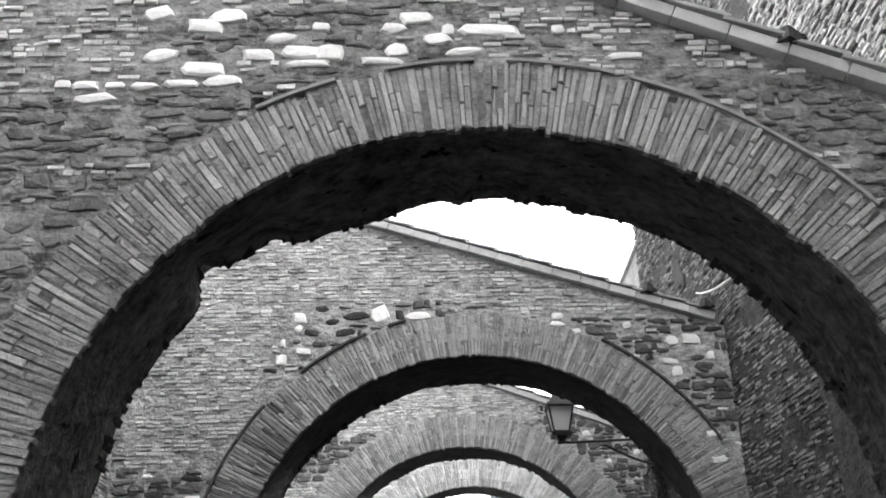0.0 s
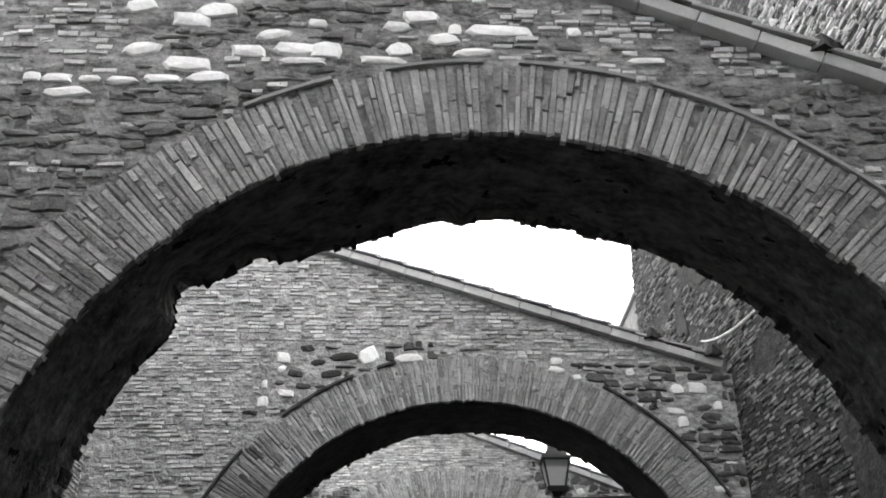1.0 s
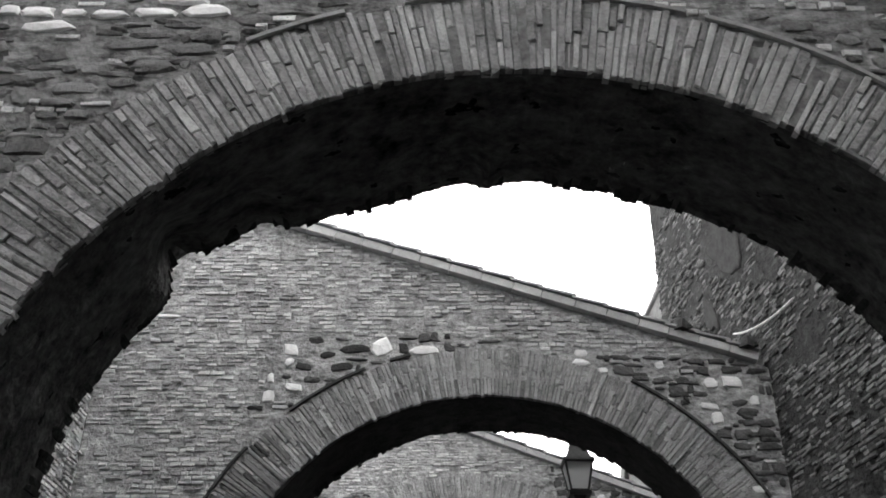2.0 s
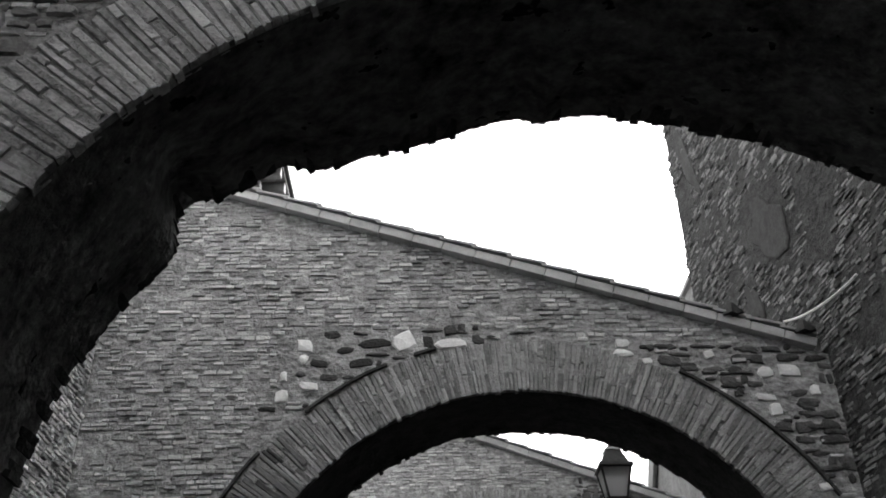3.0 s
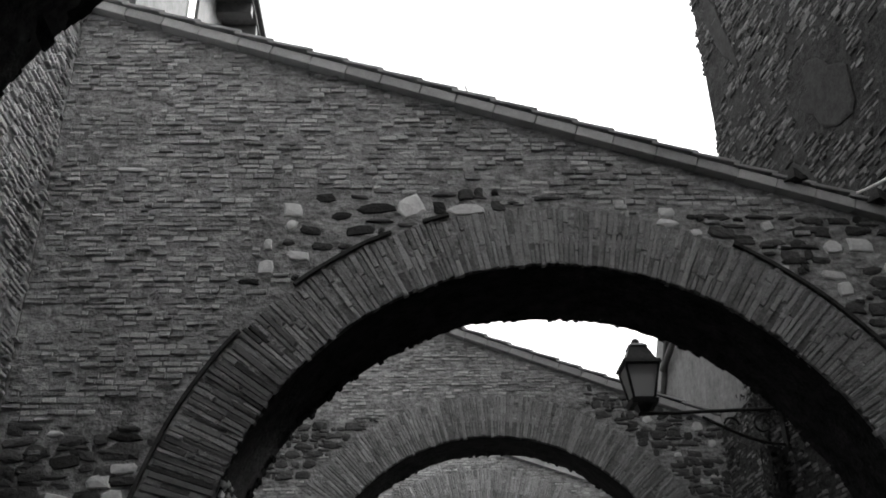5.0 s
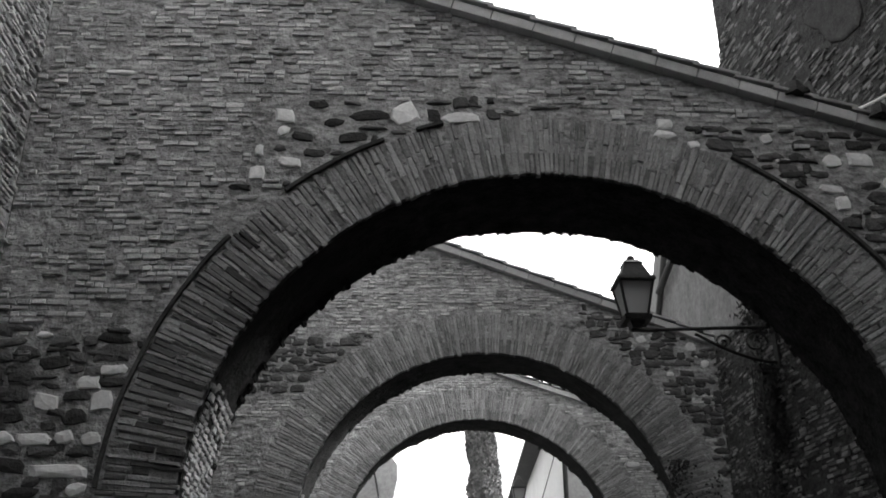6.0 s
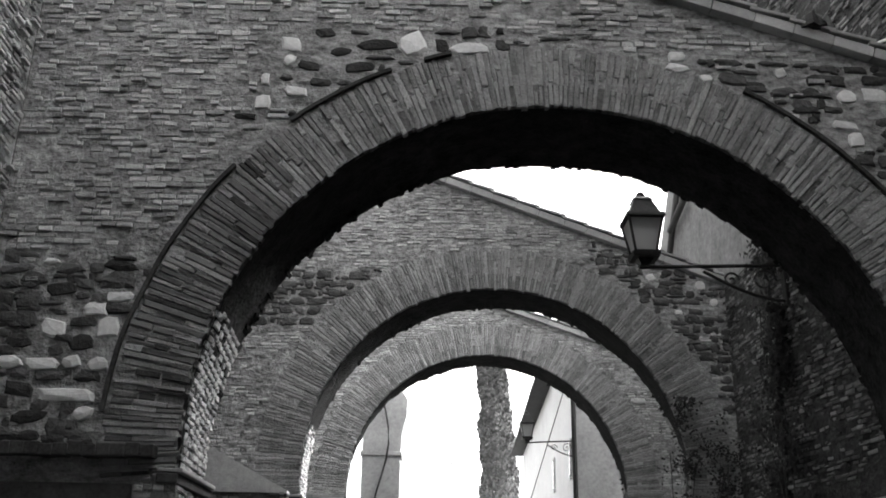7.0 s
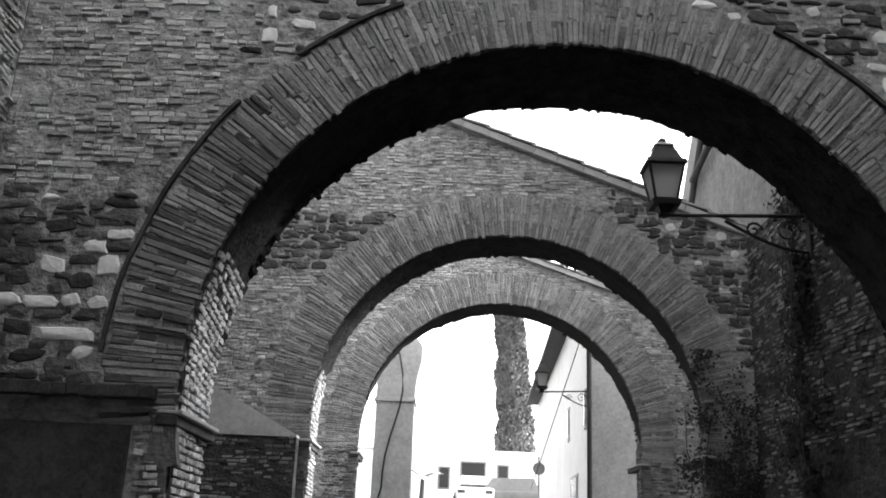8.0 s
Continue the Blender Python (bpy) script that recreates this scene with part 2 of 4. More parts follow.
# each arch: front y, thickness, centre x, centre z, radius, ring depth, coping height at x = 0 and slope, wall ends
ARCHES = [
    dict(n=1, y=-5.76, t=1.34, rear=(0, .12, .075), wear=WEAR, play=.4, x=-.12, z=1.79, r=2.63, ring=.50, top=5.73, slope=-.435, x0=LEFT, x1=RIGHT, impost=1.5),
    dict(n=2, y=0.0, t=1.13, rear=(.05, -.1, .105), play=.16, x=0.0, z=2.17, r=2.725, ring=.535, top=6.22, slope=-.318, x0=LEFT, x1=RIGHT, impost=1.86),
    dict(n=3, y=5.69, t=1.07, rear=(.1, -.1, .14), play=.18, x=-.02, z=2.65, r=2.53, ring=.58, top=6.45, slope=-.364, x0=LEFT - .6, x1=5.2, impost=2.26),
    dict(n=4, y=11.46, t=1.23, rear=(.03, -.09, .14), play=.16, x=.29, z=3.02, r=2.66, ring=.60, top=6.80, slope=-.335, x0=LEFT - .6, x1=5.2, impost=2.62),
]


def ragged(a, x, y):
    """Unevenness of an arch's edge in metres."""
    return 0.03 * noise.noise((x * 1.3, y, a["n"] * 9.1)) + 0.022 * noise.noise((x * 5, y * 3, a["n"] * 3.7)) + 0.012 * noise.noise((x * 14, y * 9, a["n"]))


def lining(a, ang, k, rough):
    """A point of the opening's lining: angle from the left springing, k from front (0) to rear (1)."""
    dx, dz, dr = a.get("rear", (0, 0, 0))
    r = a["r"] + dr * k + rough
    for at, wide, deep in a.get("wear", ()):
        r += deep * math.exp(-((math.degrees(ang) - at) / wide) ** 2) * min(1, max(0, k * 1.6 - .3))
    return a["x"] + dx * k - r * math.cos(ang), a["z"] + dz * k + r * math.sin(ang)


def arch_wall(a):
    """The masonry core of one arch wall with its opening, and the soffit under it."""
    y0, y1 = a["y"] + .004, a["y"] + a["t"]
    foot = ground(a["y"]) - .3
    n = 72
    arc = [(a["x"] - (a["r"] + a.get("play", .03)) * math.cos(math.pi * i / n), a["z"] + (a["r"] + a.get("play", .03)) * math.sin(math.pi * i / n)) for i in range(n + 1)]
    cols = [(a["x0"], foot), (a["x"] - a["r"] - a.get("play", .03) - .0001, foot)] + arc + [(a["x"] + a["r"] + a.get("play", .03) + .0001, foot), (a["x1"], foot)]
    bm = bmesh.new()
    rows = []
    for x, z in cols:
        top = a["top"] + a["slope"] * x
        rows.append([bm.verts.new(p) for p in ((x, y0, z), (x, y0, top), (x, y1, top), (x, y1, z))])
    for p, q in zip(rows, rows[1:]):
        for i in range(4):
            j = (i + 1) % 4
            bm.faces.new((p[i], q[i], q[j], p[j]))
    bm.faces.new(rows[0])
    bm.faces.new(rows[-1][::-1])
    wall = tagged(part(f"arch_wall_{a['n']}", bm, LIME_MORTAR if a["n"] == 1 else MORTAR), a["label"], "arch wall", "arch walls over the street", "structure")
    # soffit: a thick uneven lining of the opening
    bm = bmesh.new()
    steps, deep = 180 if a["n"] == 1 else 110, 9
    low = ground(a["y"]) - .2
    rings = []
    for i in range(-1, steps + 2):
        line = []
        ang = math.pi * min(max(i, 0), steps) / steps
        for k in range(deep + 1):
            y = y0 + .02 + (y1 - y0 - .02) * k / deep
            x, z = lining(a, ang, k / deep, ragged(a, ang * 2.6, y) * (.25 + .75 * k / deep) - .014 * (1 - k / deep))
            line.append(bm.verts.new((x, y, low if i in (-1, steps + 1) else z)))
        rings.append(line)
    for p, q in zip(rings, rings[1:]):
        for k in range(deep):
            bm.faces.new((p[k], p[k + 1], q[k + 1], q[k]))
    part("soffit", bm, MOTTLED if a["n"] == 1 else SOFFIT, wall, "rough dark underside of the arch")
    # mortar bed behind the radial bricks
    bm = bmesh.new()
    rows = []
    for i in range(-6, 97):
        g = math.pi * i / 90
        row = []
        for q, y in ((.004, y0 + .1), (.004, y0 - .001), (a.get("play", .03) + .03, y0 - .002), (a.get("play", .03) + .03, y0 + .1)):
            q += .006 * noise.noise((g * 9, q * 9, a["n"])) if q < .01 else 0
            row.append(bm.verts.new((a["x"] - (a["r"] + q) * math.cos(g), y, a["z"] + (a["r"] + q) * math.sin(g))))
        rows.append(row)
    for p, q in zip(rows, rows[1:]):
        for i in range(4):
            j = (i + 1) % 4
            bm.faces.new((p[i], p[j], q[j], q[i]))
    bm.faces.new(rows[0][::-1]), bm.faces.new(rows[-1])
    for sd in (-1, 1):
        xs = sorted((a["x"] + sd * (a["r"] + .006), a["x"] + sd * (a["r"] + a.get("play", .03) + .03)))
        box(bm, xs[0], xs[1], y0 - .0015, y0 + .1, foot, a["z"] - .5)
    part("mortar_bed", bm, RING_MORTAR, wall)
    return wall


def coping(a, wall, lo, hi):
    """A sloping coping: a band of slabs with lapped tiles on it."""
    ang = math.atan(-a["slope"])
    r = random.Random(a["n"])
    x, i = lo, 0
    while x < hi:
        w = 0.34 * r.uniform(.9, 1.1)
        bm = bmesh.new()
        box(bm, 0, w / math.cos(ang) - .006, -.09, a["t"] + .08, 0, .095, .008)
        slab = part("coping_slab", bm, COPING, wall)
        slab.matrix_local = Matrix.Translation((x, a["y"], a["top"] + a["slope"] * x + .004)) @ Matrix.Rotation(ang, 4, "Y") @ pose(0, 0, 0, r.uniform(-.5, .5), 0, 0)
        bm = bmesh.new()
        box(bm, -.03, w / math.cos(ang) + .02, -.115, a["t"] + .1, 0, .03, .006)
        tile = part("coping_tile", bm, TILE, wall)
        tile.matrix_local = Matrix.Translation((x, a["y"], a["top"] + a["slope"] * x + .104)) @ Matrix.Rotation(ang - .07, 4, "Y") @ pose(0, 0, r.uniform(0, .008), r.uniform(-.6, .6), 0, r.uniform(-.6, .6))
        x += w


LABELS = ["weathered brick and rubble wall pierced by a round arch",
          "brick wall over a round arch with marble pieces in its rubble",
          "brick wall over a round arch behind an iron lantern",
          "farthest brick wall over a round arch at the street's end"]
WALLS = []
for a, text in zip(ARCHES, LABELS):
    a["label"] = text
    WALLS.append(arch_wall(a))
    coping(a, WALLS[-1], a["x0"] + .02, a["x1"] - .25 if a["n"] < 3 else a["x1"] - .4)


def slab_wall(name, label, x0, x1, y0, y1, z0, z1, material):
    bm = bmesh.new()
    box(bm, x0, x1, y0, y1, z0, z1)
    return tagged(part(name, bm, material), label, "wall", kind="structure")


wall_left = slab_wall("wall_left", "old brick wall along the street, upper part", LEFT - .6, LEFT - .004, -5.76, 0.0, -4, 10.6, MORTAR)
# Unseen extension of the left wall, raised to block sky from the first arch.
slab_wall("wall_left_low", "unseen tall wall added to shade the first arch wall", LEFT - .6, LEFT, -40, -5.764, -4, 16.0, MORTAR)


def tall_end(z):
    """Where the tall wall stops at a height: worn and uneven."""
    return TALL_END + .05 * noise.noise((z * 1.7, 3, 0))


def tall_wall():
    bm = bmesh.new()
    rows = []
    for i in range(69):
        z = -4 + 19.5 * i / 68
        e = tall_end(z)
        rows.append([bm.verts.new(p) for p in ((RIGHT + .004, -2.5, z), (RIGHT + .004, e, z), (RIGHT + .9, e, z), (RIGHT + .9, -2.5, z))])
    for p, q in zip(rows, rows[1:]):
        for i in range(4):
            j = (i + 1) % 4
            bm.faces.new((p[i], p[j], q[j], q[i]))
    bm.faces.new(rows[0][::-1]), bm.faces.new(rows[-1])
    # The tall wall's shade is in its mortar colour.
    return tagged(part("wall_right", bm, DARKENED_MORTAR), "tall brick wall with plaster scars and putlog holes", "wall", kind="structure")


wall_right = tall_wall()
wall_right.matrix_world = TOED
# Added behind the camera, unseen, to cut light on the first arch wall.
wall_foot = slab_wall("wall_foot", "unseen plain block added to cut light on the first arch wall", -14, 14, -18, -17, -4, 16, PLASTER)


def plaster_patch(y, z, wide, high, seed):
    """A thin ragged remnant of plaster on the tall wall."""
    bm = bmesh.new()
    n = 22
    rim = []
    for i in range(n):
        g = 2 * math.pi * i / n
        q = .5 * (.75 + .45 * noise.noise((math.cos(g) * 1.4, math.sin(g) * 1.4, seed)))
        rim.append((y + wide * q * math.cos(g) + .35 * high * q * math.sin(g), z + high * q * math.sin(g)))
    back = [bm.verts.new((RIGHT + .01, u, v)) for u, v in rim]
    mid = [bm.verts.new((RIGHT - .012, u, v)) for u, v in rim]
    face = [bm.verts.new((RIGHT - .022, y + (u - y) * .93, z + (v - z) * .93)) for u, v in rim]
    for p, q in ((back, mid), (mid, face)):
        for i in range(n):
            j = (i + 1) % n
            bm.faces.new((p[i], p[j], q[j], q[i]))
    bm.faces.new(face)
    part("plaster_patch", bm, SCAR, wall_right)


plaster_patch(.62, 7.15, .95, 1.15, 2.3)
plaster_patch(1.25, 6.5, .4, .8, 4.0)
plaster_patch(2.45, 9.6, .4, 2.2, 7.0)
wall_right_low = slab_wall("wall_right_low", "lower brick wall between the first arches", RIGHT + .004, RIGHT + .9, -5.76, -2.504, -4, 10.0, DARKENED_MORTAR)
# Its unseen counterpart on the right, added to block sky as well.
slab_wall("wall_right_foot", "unseen wall added opposite to shade the first arch wall", RIGHT, RIGHT + .9, -40, -5.764, -4, 13.5, MORTAR)
# Out of view; added to keep light off the last arch wall.
slab_wall("wall_right_upper", "unseen plain wall added to shade the last arch wall", 3.95, 4.5, 8.7, 11.44, -1, 7.2, MORTAR)
# Unseen stretch of church wall, placed to block the sky on the left.
wall_rear = slab_wall("wall_rear", "unseen plain wall of the church, blocking sky above the street", LEFT - 1.2, LEFT - .62, -40, -5.76, -4, 13.9, MORTAR)


def left_house():
    """The tall plastered building behind the second arch, with a raftered eave."""
    h = thing("church_building", "pale plastered building with dark raftered eaves above the arch wall", "building", (LEFT, 1.2, 0), kind="structure")
    bm = bmesh.new()
    box(bm, -5, 0, 0, 18, -1, 11.97)
    part("wall", bm, LIMEWASH, h)
    bm = bmesh.new()
    box(bm, -5, .57, -.4, 18.4, 11.97, 12.05)
    part("roof_boards", bm, STAINED, h)
    bm = bmesh.new()
    box(bm, -5, .65, -.5, 18.5, 12.05, 12.13, .02)
    part("roof_edge", bm, IRON, h)
    for i in range(36):
        bm = bmesh.new()
        box(bm, 0, .55, i * .52 - .2, i * .52 - .04, 11.77, 11.97, .01)
        part("rafter", bm, WOOD, h)
    bm = bmesh.new()
    box(bm, 0, .03, 1.9, 2.2, 8.6, 11.7, .01)
    part("pale_strip", bm, PALE, h, "pale vertical strip of plaster")
    # Dark panel stands in for a narrow window opening.
    bm = bmesh.new()
    box(bm, -.02, .05, 2.3, 2.5, 9.9, 11.3, .01)
    part("slot", bm, WOOD, h, "dark narrow window slot")
    bm = bmesh.new()
    box(bm, -.02, .16, 4.6, 4.8, 10.9, 11.75, .02)
    part("bracket", bm, WOOD, h)
    bm = bmesh.new()
    bmesh.ops.create_cone(bm, cap_ends=True, segments=28, radius1=.36, radius2=.36, depth=.06, matrix=Matrix.Translation((.03, 4.3, 10.9)) @ Matrix.Rotation(math.pi / 2, 4, "Y"))
    part("roundel", bm, PALE, h, "pale round plaster panel")
    return h


left_house()


def right_house():
    """The plastered stretch that carries the tall wall on, lower, behind the third arch."""
    h = thing("plaster_house", "grey plastered house wall with a paler corner strip", "house", (RIGHT + .05, 3.65, 0), kind="structure")

    def leaning(x0, x1, pts):
        """A slab between two x from its outline in y and z."""
        b = bmesh.new()
        p, q = ([b.verts.new((x, y, z)) for y, z in pts] for x in (x0, x1))
        b.faces.new(p), b.faces.new(q[::-1])
        for i in range(len(pts)):
            k = (i + 1) % len(pts)
            b.faces.new((p[k], p[i], q[i], q[k]))
        return b

    part("wall", leaning(0, 5, [(-.9, 5.245), (6.3, 5.245), (3.5, 8.5), (-.9, 8.5)]), HOUSE_PLASTER, h)
    part("roof_edge", leaning(-.06, 5.1, [(-.9, 8.504), (3.6, 8.504), (3.55, 8.58), (-.9, 8.58)]), TILE, h)
    part("corner_strip", leaning(-.05, .3, [(5.75, 5.25), (6.4, 5.25), (3.6, 8.49), (3.05, 8.49)]), PLASTER, h, "paler projecting corner strip")
    bm = bmesh.new()
    rod(bm, (-.04, 5.6, 5.3), (-.04, 2.93, 8.45), .05)
    part("downpipe", bm, WOOD, h, "dark downpipe")
    bm = bmesh.new()
    rod(bm, (-.1, 3.1, 7.14), (-.1, 4.1, 6.92), .055)
    part("beam", bm, WOOD, h)
    return h


right_house()


# The recess takes the darkened mortar too, shade included.
wall_recess = slab_wall("wall_recess", "set-back brick wall beneath the plastered house", RIGHT + .07, RIGHT + .9, 2.75, 5.685, -1, 5.24, DARKENED_MORTAR)


def pier_block():
    """A brick block by the third arch with a sloping plaster top."""
    h = thing("buttress", "low brick buttress with a sloping plaster top", "buttress", (0, 0, 0), kind="structure")
    bm = bmesh.new()
    box(bm, -4.3, -2.65, 5.4, 5.68, -.2, 2.346)
    # Darkened mortar colour gives the block's right side its shade.
    body = part("body", bm, DARKENED_MORTAR, h)
    bm = bmesh.new()
    pts = [(-4.3, 2.35), (-2.65, 2.35), (-2.65, 2.38), (-3.65, 2.9), (-4.3, 3.2)]
    fr = [bm.verts.new((x, 5.38, z)) for x, z in pts]
    bk = [bm.verts.new((x, 5.68, z)) for x, z in pts]
    bm.faces.new(fr[::-1]), bm.faces.new(bk)
    for i in range(5):
        j = (i + 1) % 5
        bm.faces.new((fr[i], fr[j], bk[j], bk[i]))
    part("sloping_top", bm, PIER, h)
    return body


pier_body = pier_block()


def impost(a, wall, side):
    """A projecting tile course at the foot of an arch."""
    x = a["x"] + side * a["r"]
    for dz, out, mat in ((0, .03, STAINED), (.074, .06, COPING)):
        bm = bmesh.new()
        x0, x1 = sorted((x - side * out, x + side * .12))
        box(bm, x0, x1, a["y"] - .02, a["y"] + a["t"] + .02, a["impost"] + dz, a["impost"] + dz + (.07 if dz == 0 else .03), .01)
        part("impost", bm, mat, wall)


for a, w in zip(ARCHES, WALLS):
    impost(a, w, -1)
    impost(a, w, 1)


def ledge():
    """Plastered plinth under a projecting ledge on the second wall's pier."""
    bm = bmesh.new()
    box(bm, LEFT + .01, -3.0, -.03, .0, -.2, 1.85, .006)
    part("plinth", bm, STAINED, WALLS[1], "dark stained plaster panel")
    bm = bmesh.new()
    for i in range(14):
        x = LEFT + .01 + i * .098
        q = .04 * noise.noise((i * .7, 3, 1))
        box(bm, x, x + .102, -.13 + q, .0, 2.02 + q * .5, 2.11 + q, .012)
    part("ledge", bm, STAINED, WALLS[1], "projecting stone ledge")


ledge()

# ---- beyond the last arch ----


def gate_pier():
    h = thing("gate_pier", "grey rendered gate pier with the spring of an arch", "pier", (-1.87, 15.4, ground(15.4)))
    bm = bmesh.new()
    box(bm, -.44, .44, 0, .9, -.2, 3.15, .02)
    part("shaft", bm, PIER, h)
    bm = bmesh.new()
    box(bm, -.48, .48, -.04, .94, 3.15, 3.25, .02)
    part("band", bm, PIER, h)
    bm = bmesh.new()
    pts = [(-.44, 3.254), (.44, 3.254), (.46, 3.6), (.51, 3.9), (.57, 4.12), (.57, 4.48), (.44, 4.65), (.2, 4.95), (-.44, 5.6)]
    fr = [bm.verts.new((x, 0, z)) for x, z in pts]
    bk = [bm.verts.new((x, .9, z)) for x, z in pts]
    bm.faces.new(fr[::-1]), bm.faces.new(bk)
    for i in range(len(pts)):
        j = (i + 1) % len(pts)
        bm.faces.new((fr[i], fr[j], bk[j], bk[i]))
    part("arch_spring", bm, PIER, h)
    bm = bmesh.new()
    tube(bm, [(-.15 + .07 * math.sin(s * .5) + .25 * math.exp(-((s - 4) / 3) ** 2), -.03 - .05 * math.sin(s * .4), 4.9 - s * .37) for s in range(11)] + [(-.3, -.03, .9)], .02)
    part("cable", bm, IRON, h, "loose black cable")


gate_pier()


def far_house():
    """The white building at the head of the street."""
    h = thing("end_house", "white low house with dark windows closing the street", "house", (0, 42, ground(42)))
    bm = bmesh.new()
    box(bm, -9, 6, 0, 6, -.3, 2.6)
    part("wall", bm, PALE, h)
    bm = bmesh.new()
    box(bm, -9.1, 6.1, -.12, 6.1, 2.6, 2.72, .02)
    part("cornice", bm, PALE, h)
    for x, w, z, hh in ((-.34, .45, .85, .95), (1.1, 1.15, .95, 1.15), (2.6, .46, 1.07, .92)):
        bm = bmesh.new()
        box(bm, x - w / 2 - .08, x + w / 2 + .08, -.04, .05, z - .08, z + .08 + hh, .01)
        win = part("window", bm, GREYPAINT, h)
        bm = bmesh.new()
        box(bm, x - w / 2, x + w / 2, -.06, .0, z, z + hh)
        part("pane", bm, DARKPANE, win)


far_house()


def right_row():
    """The white house along the upper street, with a dark eave."""
    h = thing("street_house", "white plastered street house with dark eaves and drainpipe", "house", (2.42, 14.0, 1.0))
    h.rotation_euler = (0, 0, radians(-3.0))
    bm = bmesh.new()
    box(bm, 0, 5, 0, 20, -.5, 5.95)
    part("wall", bm, PALE, h)
    # Thin grey slab puts the shade of the near end wall into colour.
    bm = bmesh.new()
    box(bm, .004, 5, -.04, -.002, -.5, 5.94)
    part("gable", bm, PIER, h, "end wall with its shade put into a grey colour")
    bm = bmesh.new()
    box(bm, -.5, 5, -.3, 20.3, 5.95, 6.08, .02)
    part("eave", bm, WOOD, h)
    bm = bmesh.new()
    rod(bm, (-.05, -.05, -.5), (-.05, -.05, 5.95), .055)
    part("drainpipe", bm, IRON, h)
    for y, z, w, hh in ((.9, 2.75, .4, .9), (5.1, 2.9, .5, .9), (2.9, -.3, 1.7, 2.2)):
        bm = bmesh.new()
        box(bm, -.03, .05, y, y + w, z, z + hh, .01)
        win = part("window", bm, PIER, h)
        bm = bmesh.new()
        box(bm, -.05, .04, y + .08, y + w - .08, z + .08, z + hh - .08)
        part("pane", bm, HAZYPANE, win)
    bm = bmesh.new()
    tube(bm, [(-.02 - .1 * s, .2 + 1.1 * s, 5.2 - .42 * s) for s in range(9)], .012, 6)
    part("wire", bm, IRON, h, "slack overhead wire")


right_row()


def cypress(x, y, high, wide):
    h = thing("cypress", "tall narrow dark cypress beyond the arches", "tree", (x, y, ground(min(y, 45))))
    bm = bmesh.new()
    rod(bm, (.1, 0, -.2), (-.45, 0, high * .5), .16, .07)
    part("trunk", bm, WOOD, h)
    r = random.Random(5)
    vs, fs = [], []
    for i in range(30000):
        z = high * r.random() ** .9
        q = wide * (1 - .5 * z / high) * (1 - max(0, (z - high * .85) / (high * .15)) ** 2 * .8)
        a = r.uniform(0, 6.283)
        d = q * (.55 + .45 * r.random() ** .5) * (1 + .25 * noise.noise((a, z * .8, 1)))
        c = Vector((d * math.cos(a) - .065 * z, d * math.sin(a), z + 2.15))
        u = Vector((r.uniform(-1, 1), r.uniform(-1, 1), r.uniform(.2, 1.6))).normalized() * r.uniform(.08, .2)
        w = u.cross(Vector((r.uniform(-1, 1), r.uniform(-1, 1), .1))).normalized() * r.uniform(.04, .08)
        b = len(vs)
        vs += [c - u, c + w, c + u, c - w]
        fs.append((b, b + 1, b + 2, b + 3))
    me = bpy.data.meshes.new("crown")
    me.from_pydata(vs, [], fs)
    me.materials.append(LEAF)
    new("crown", me).parent = h


cypress(4.0, 50, 16, 1.2)

# ---- things on the walls ----


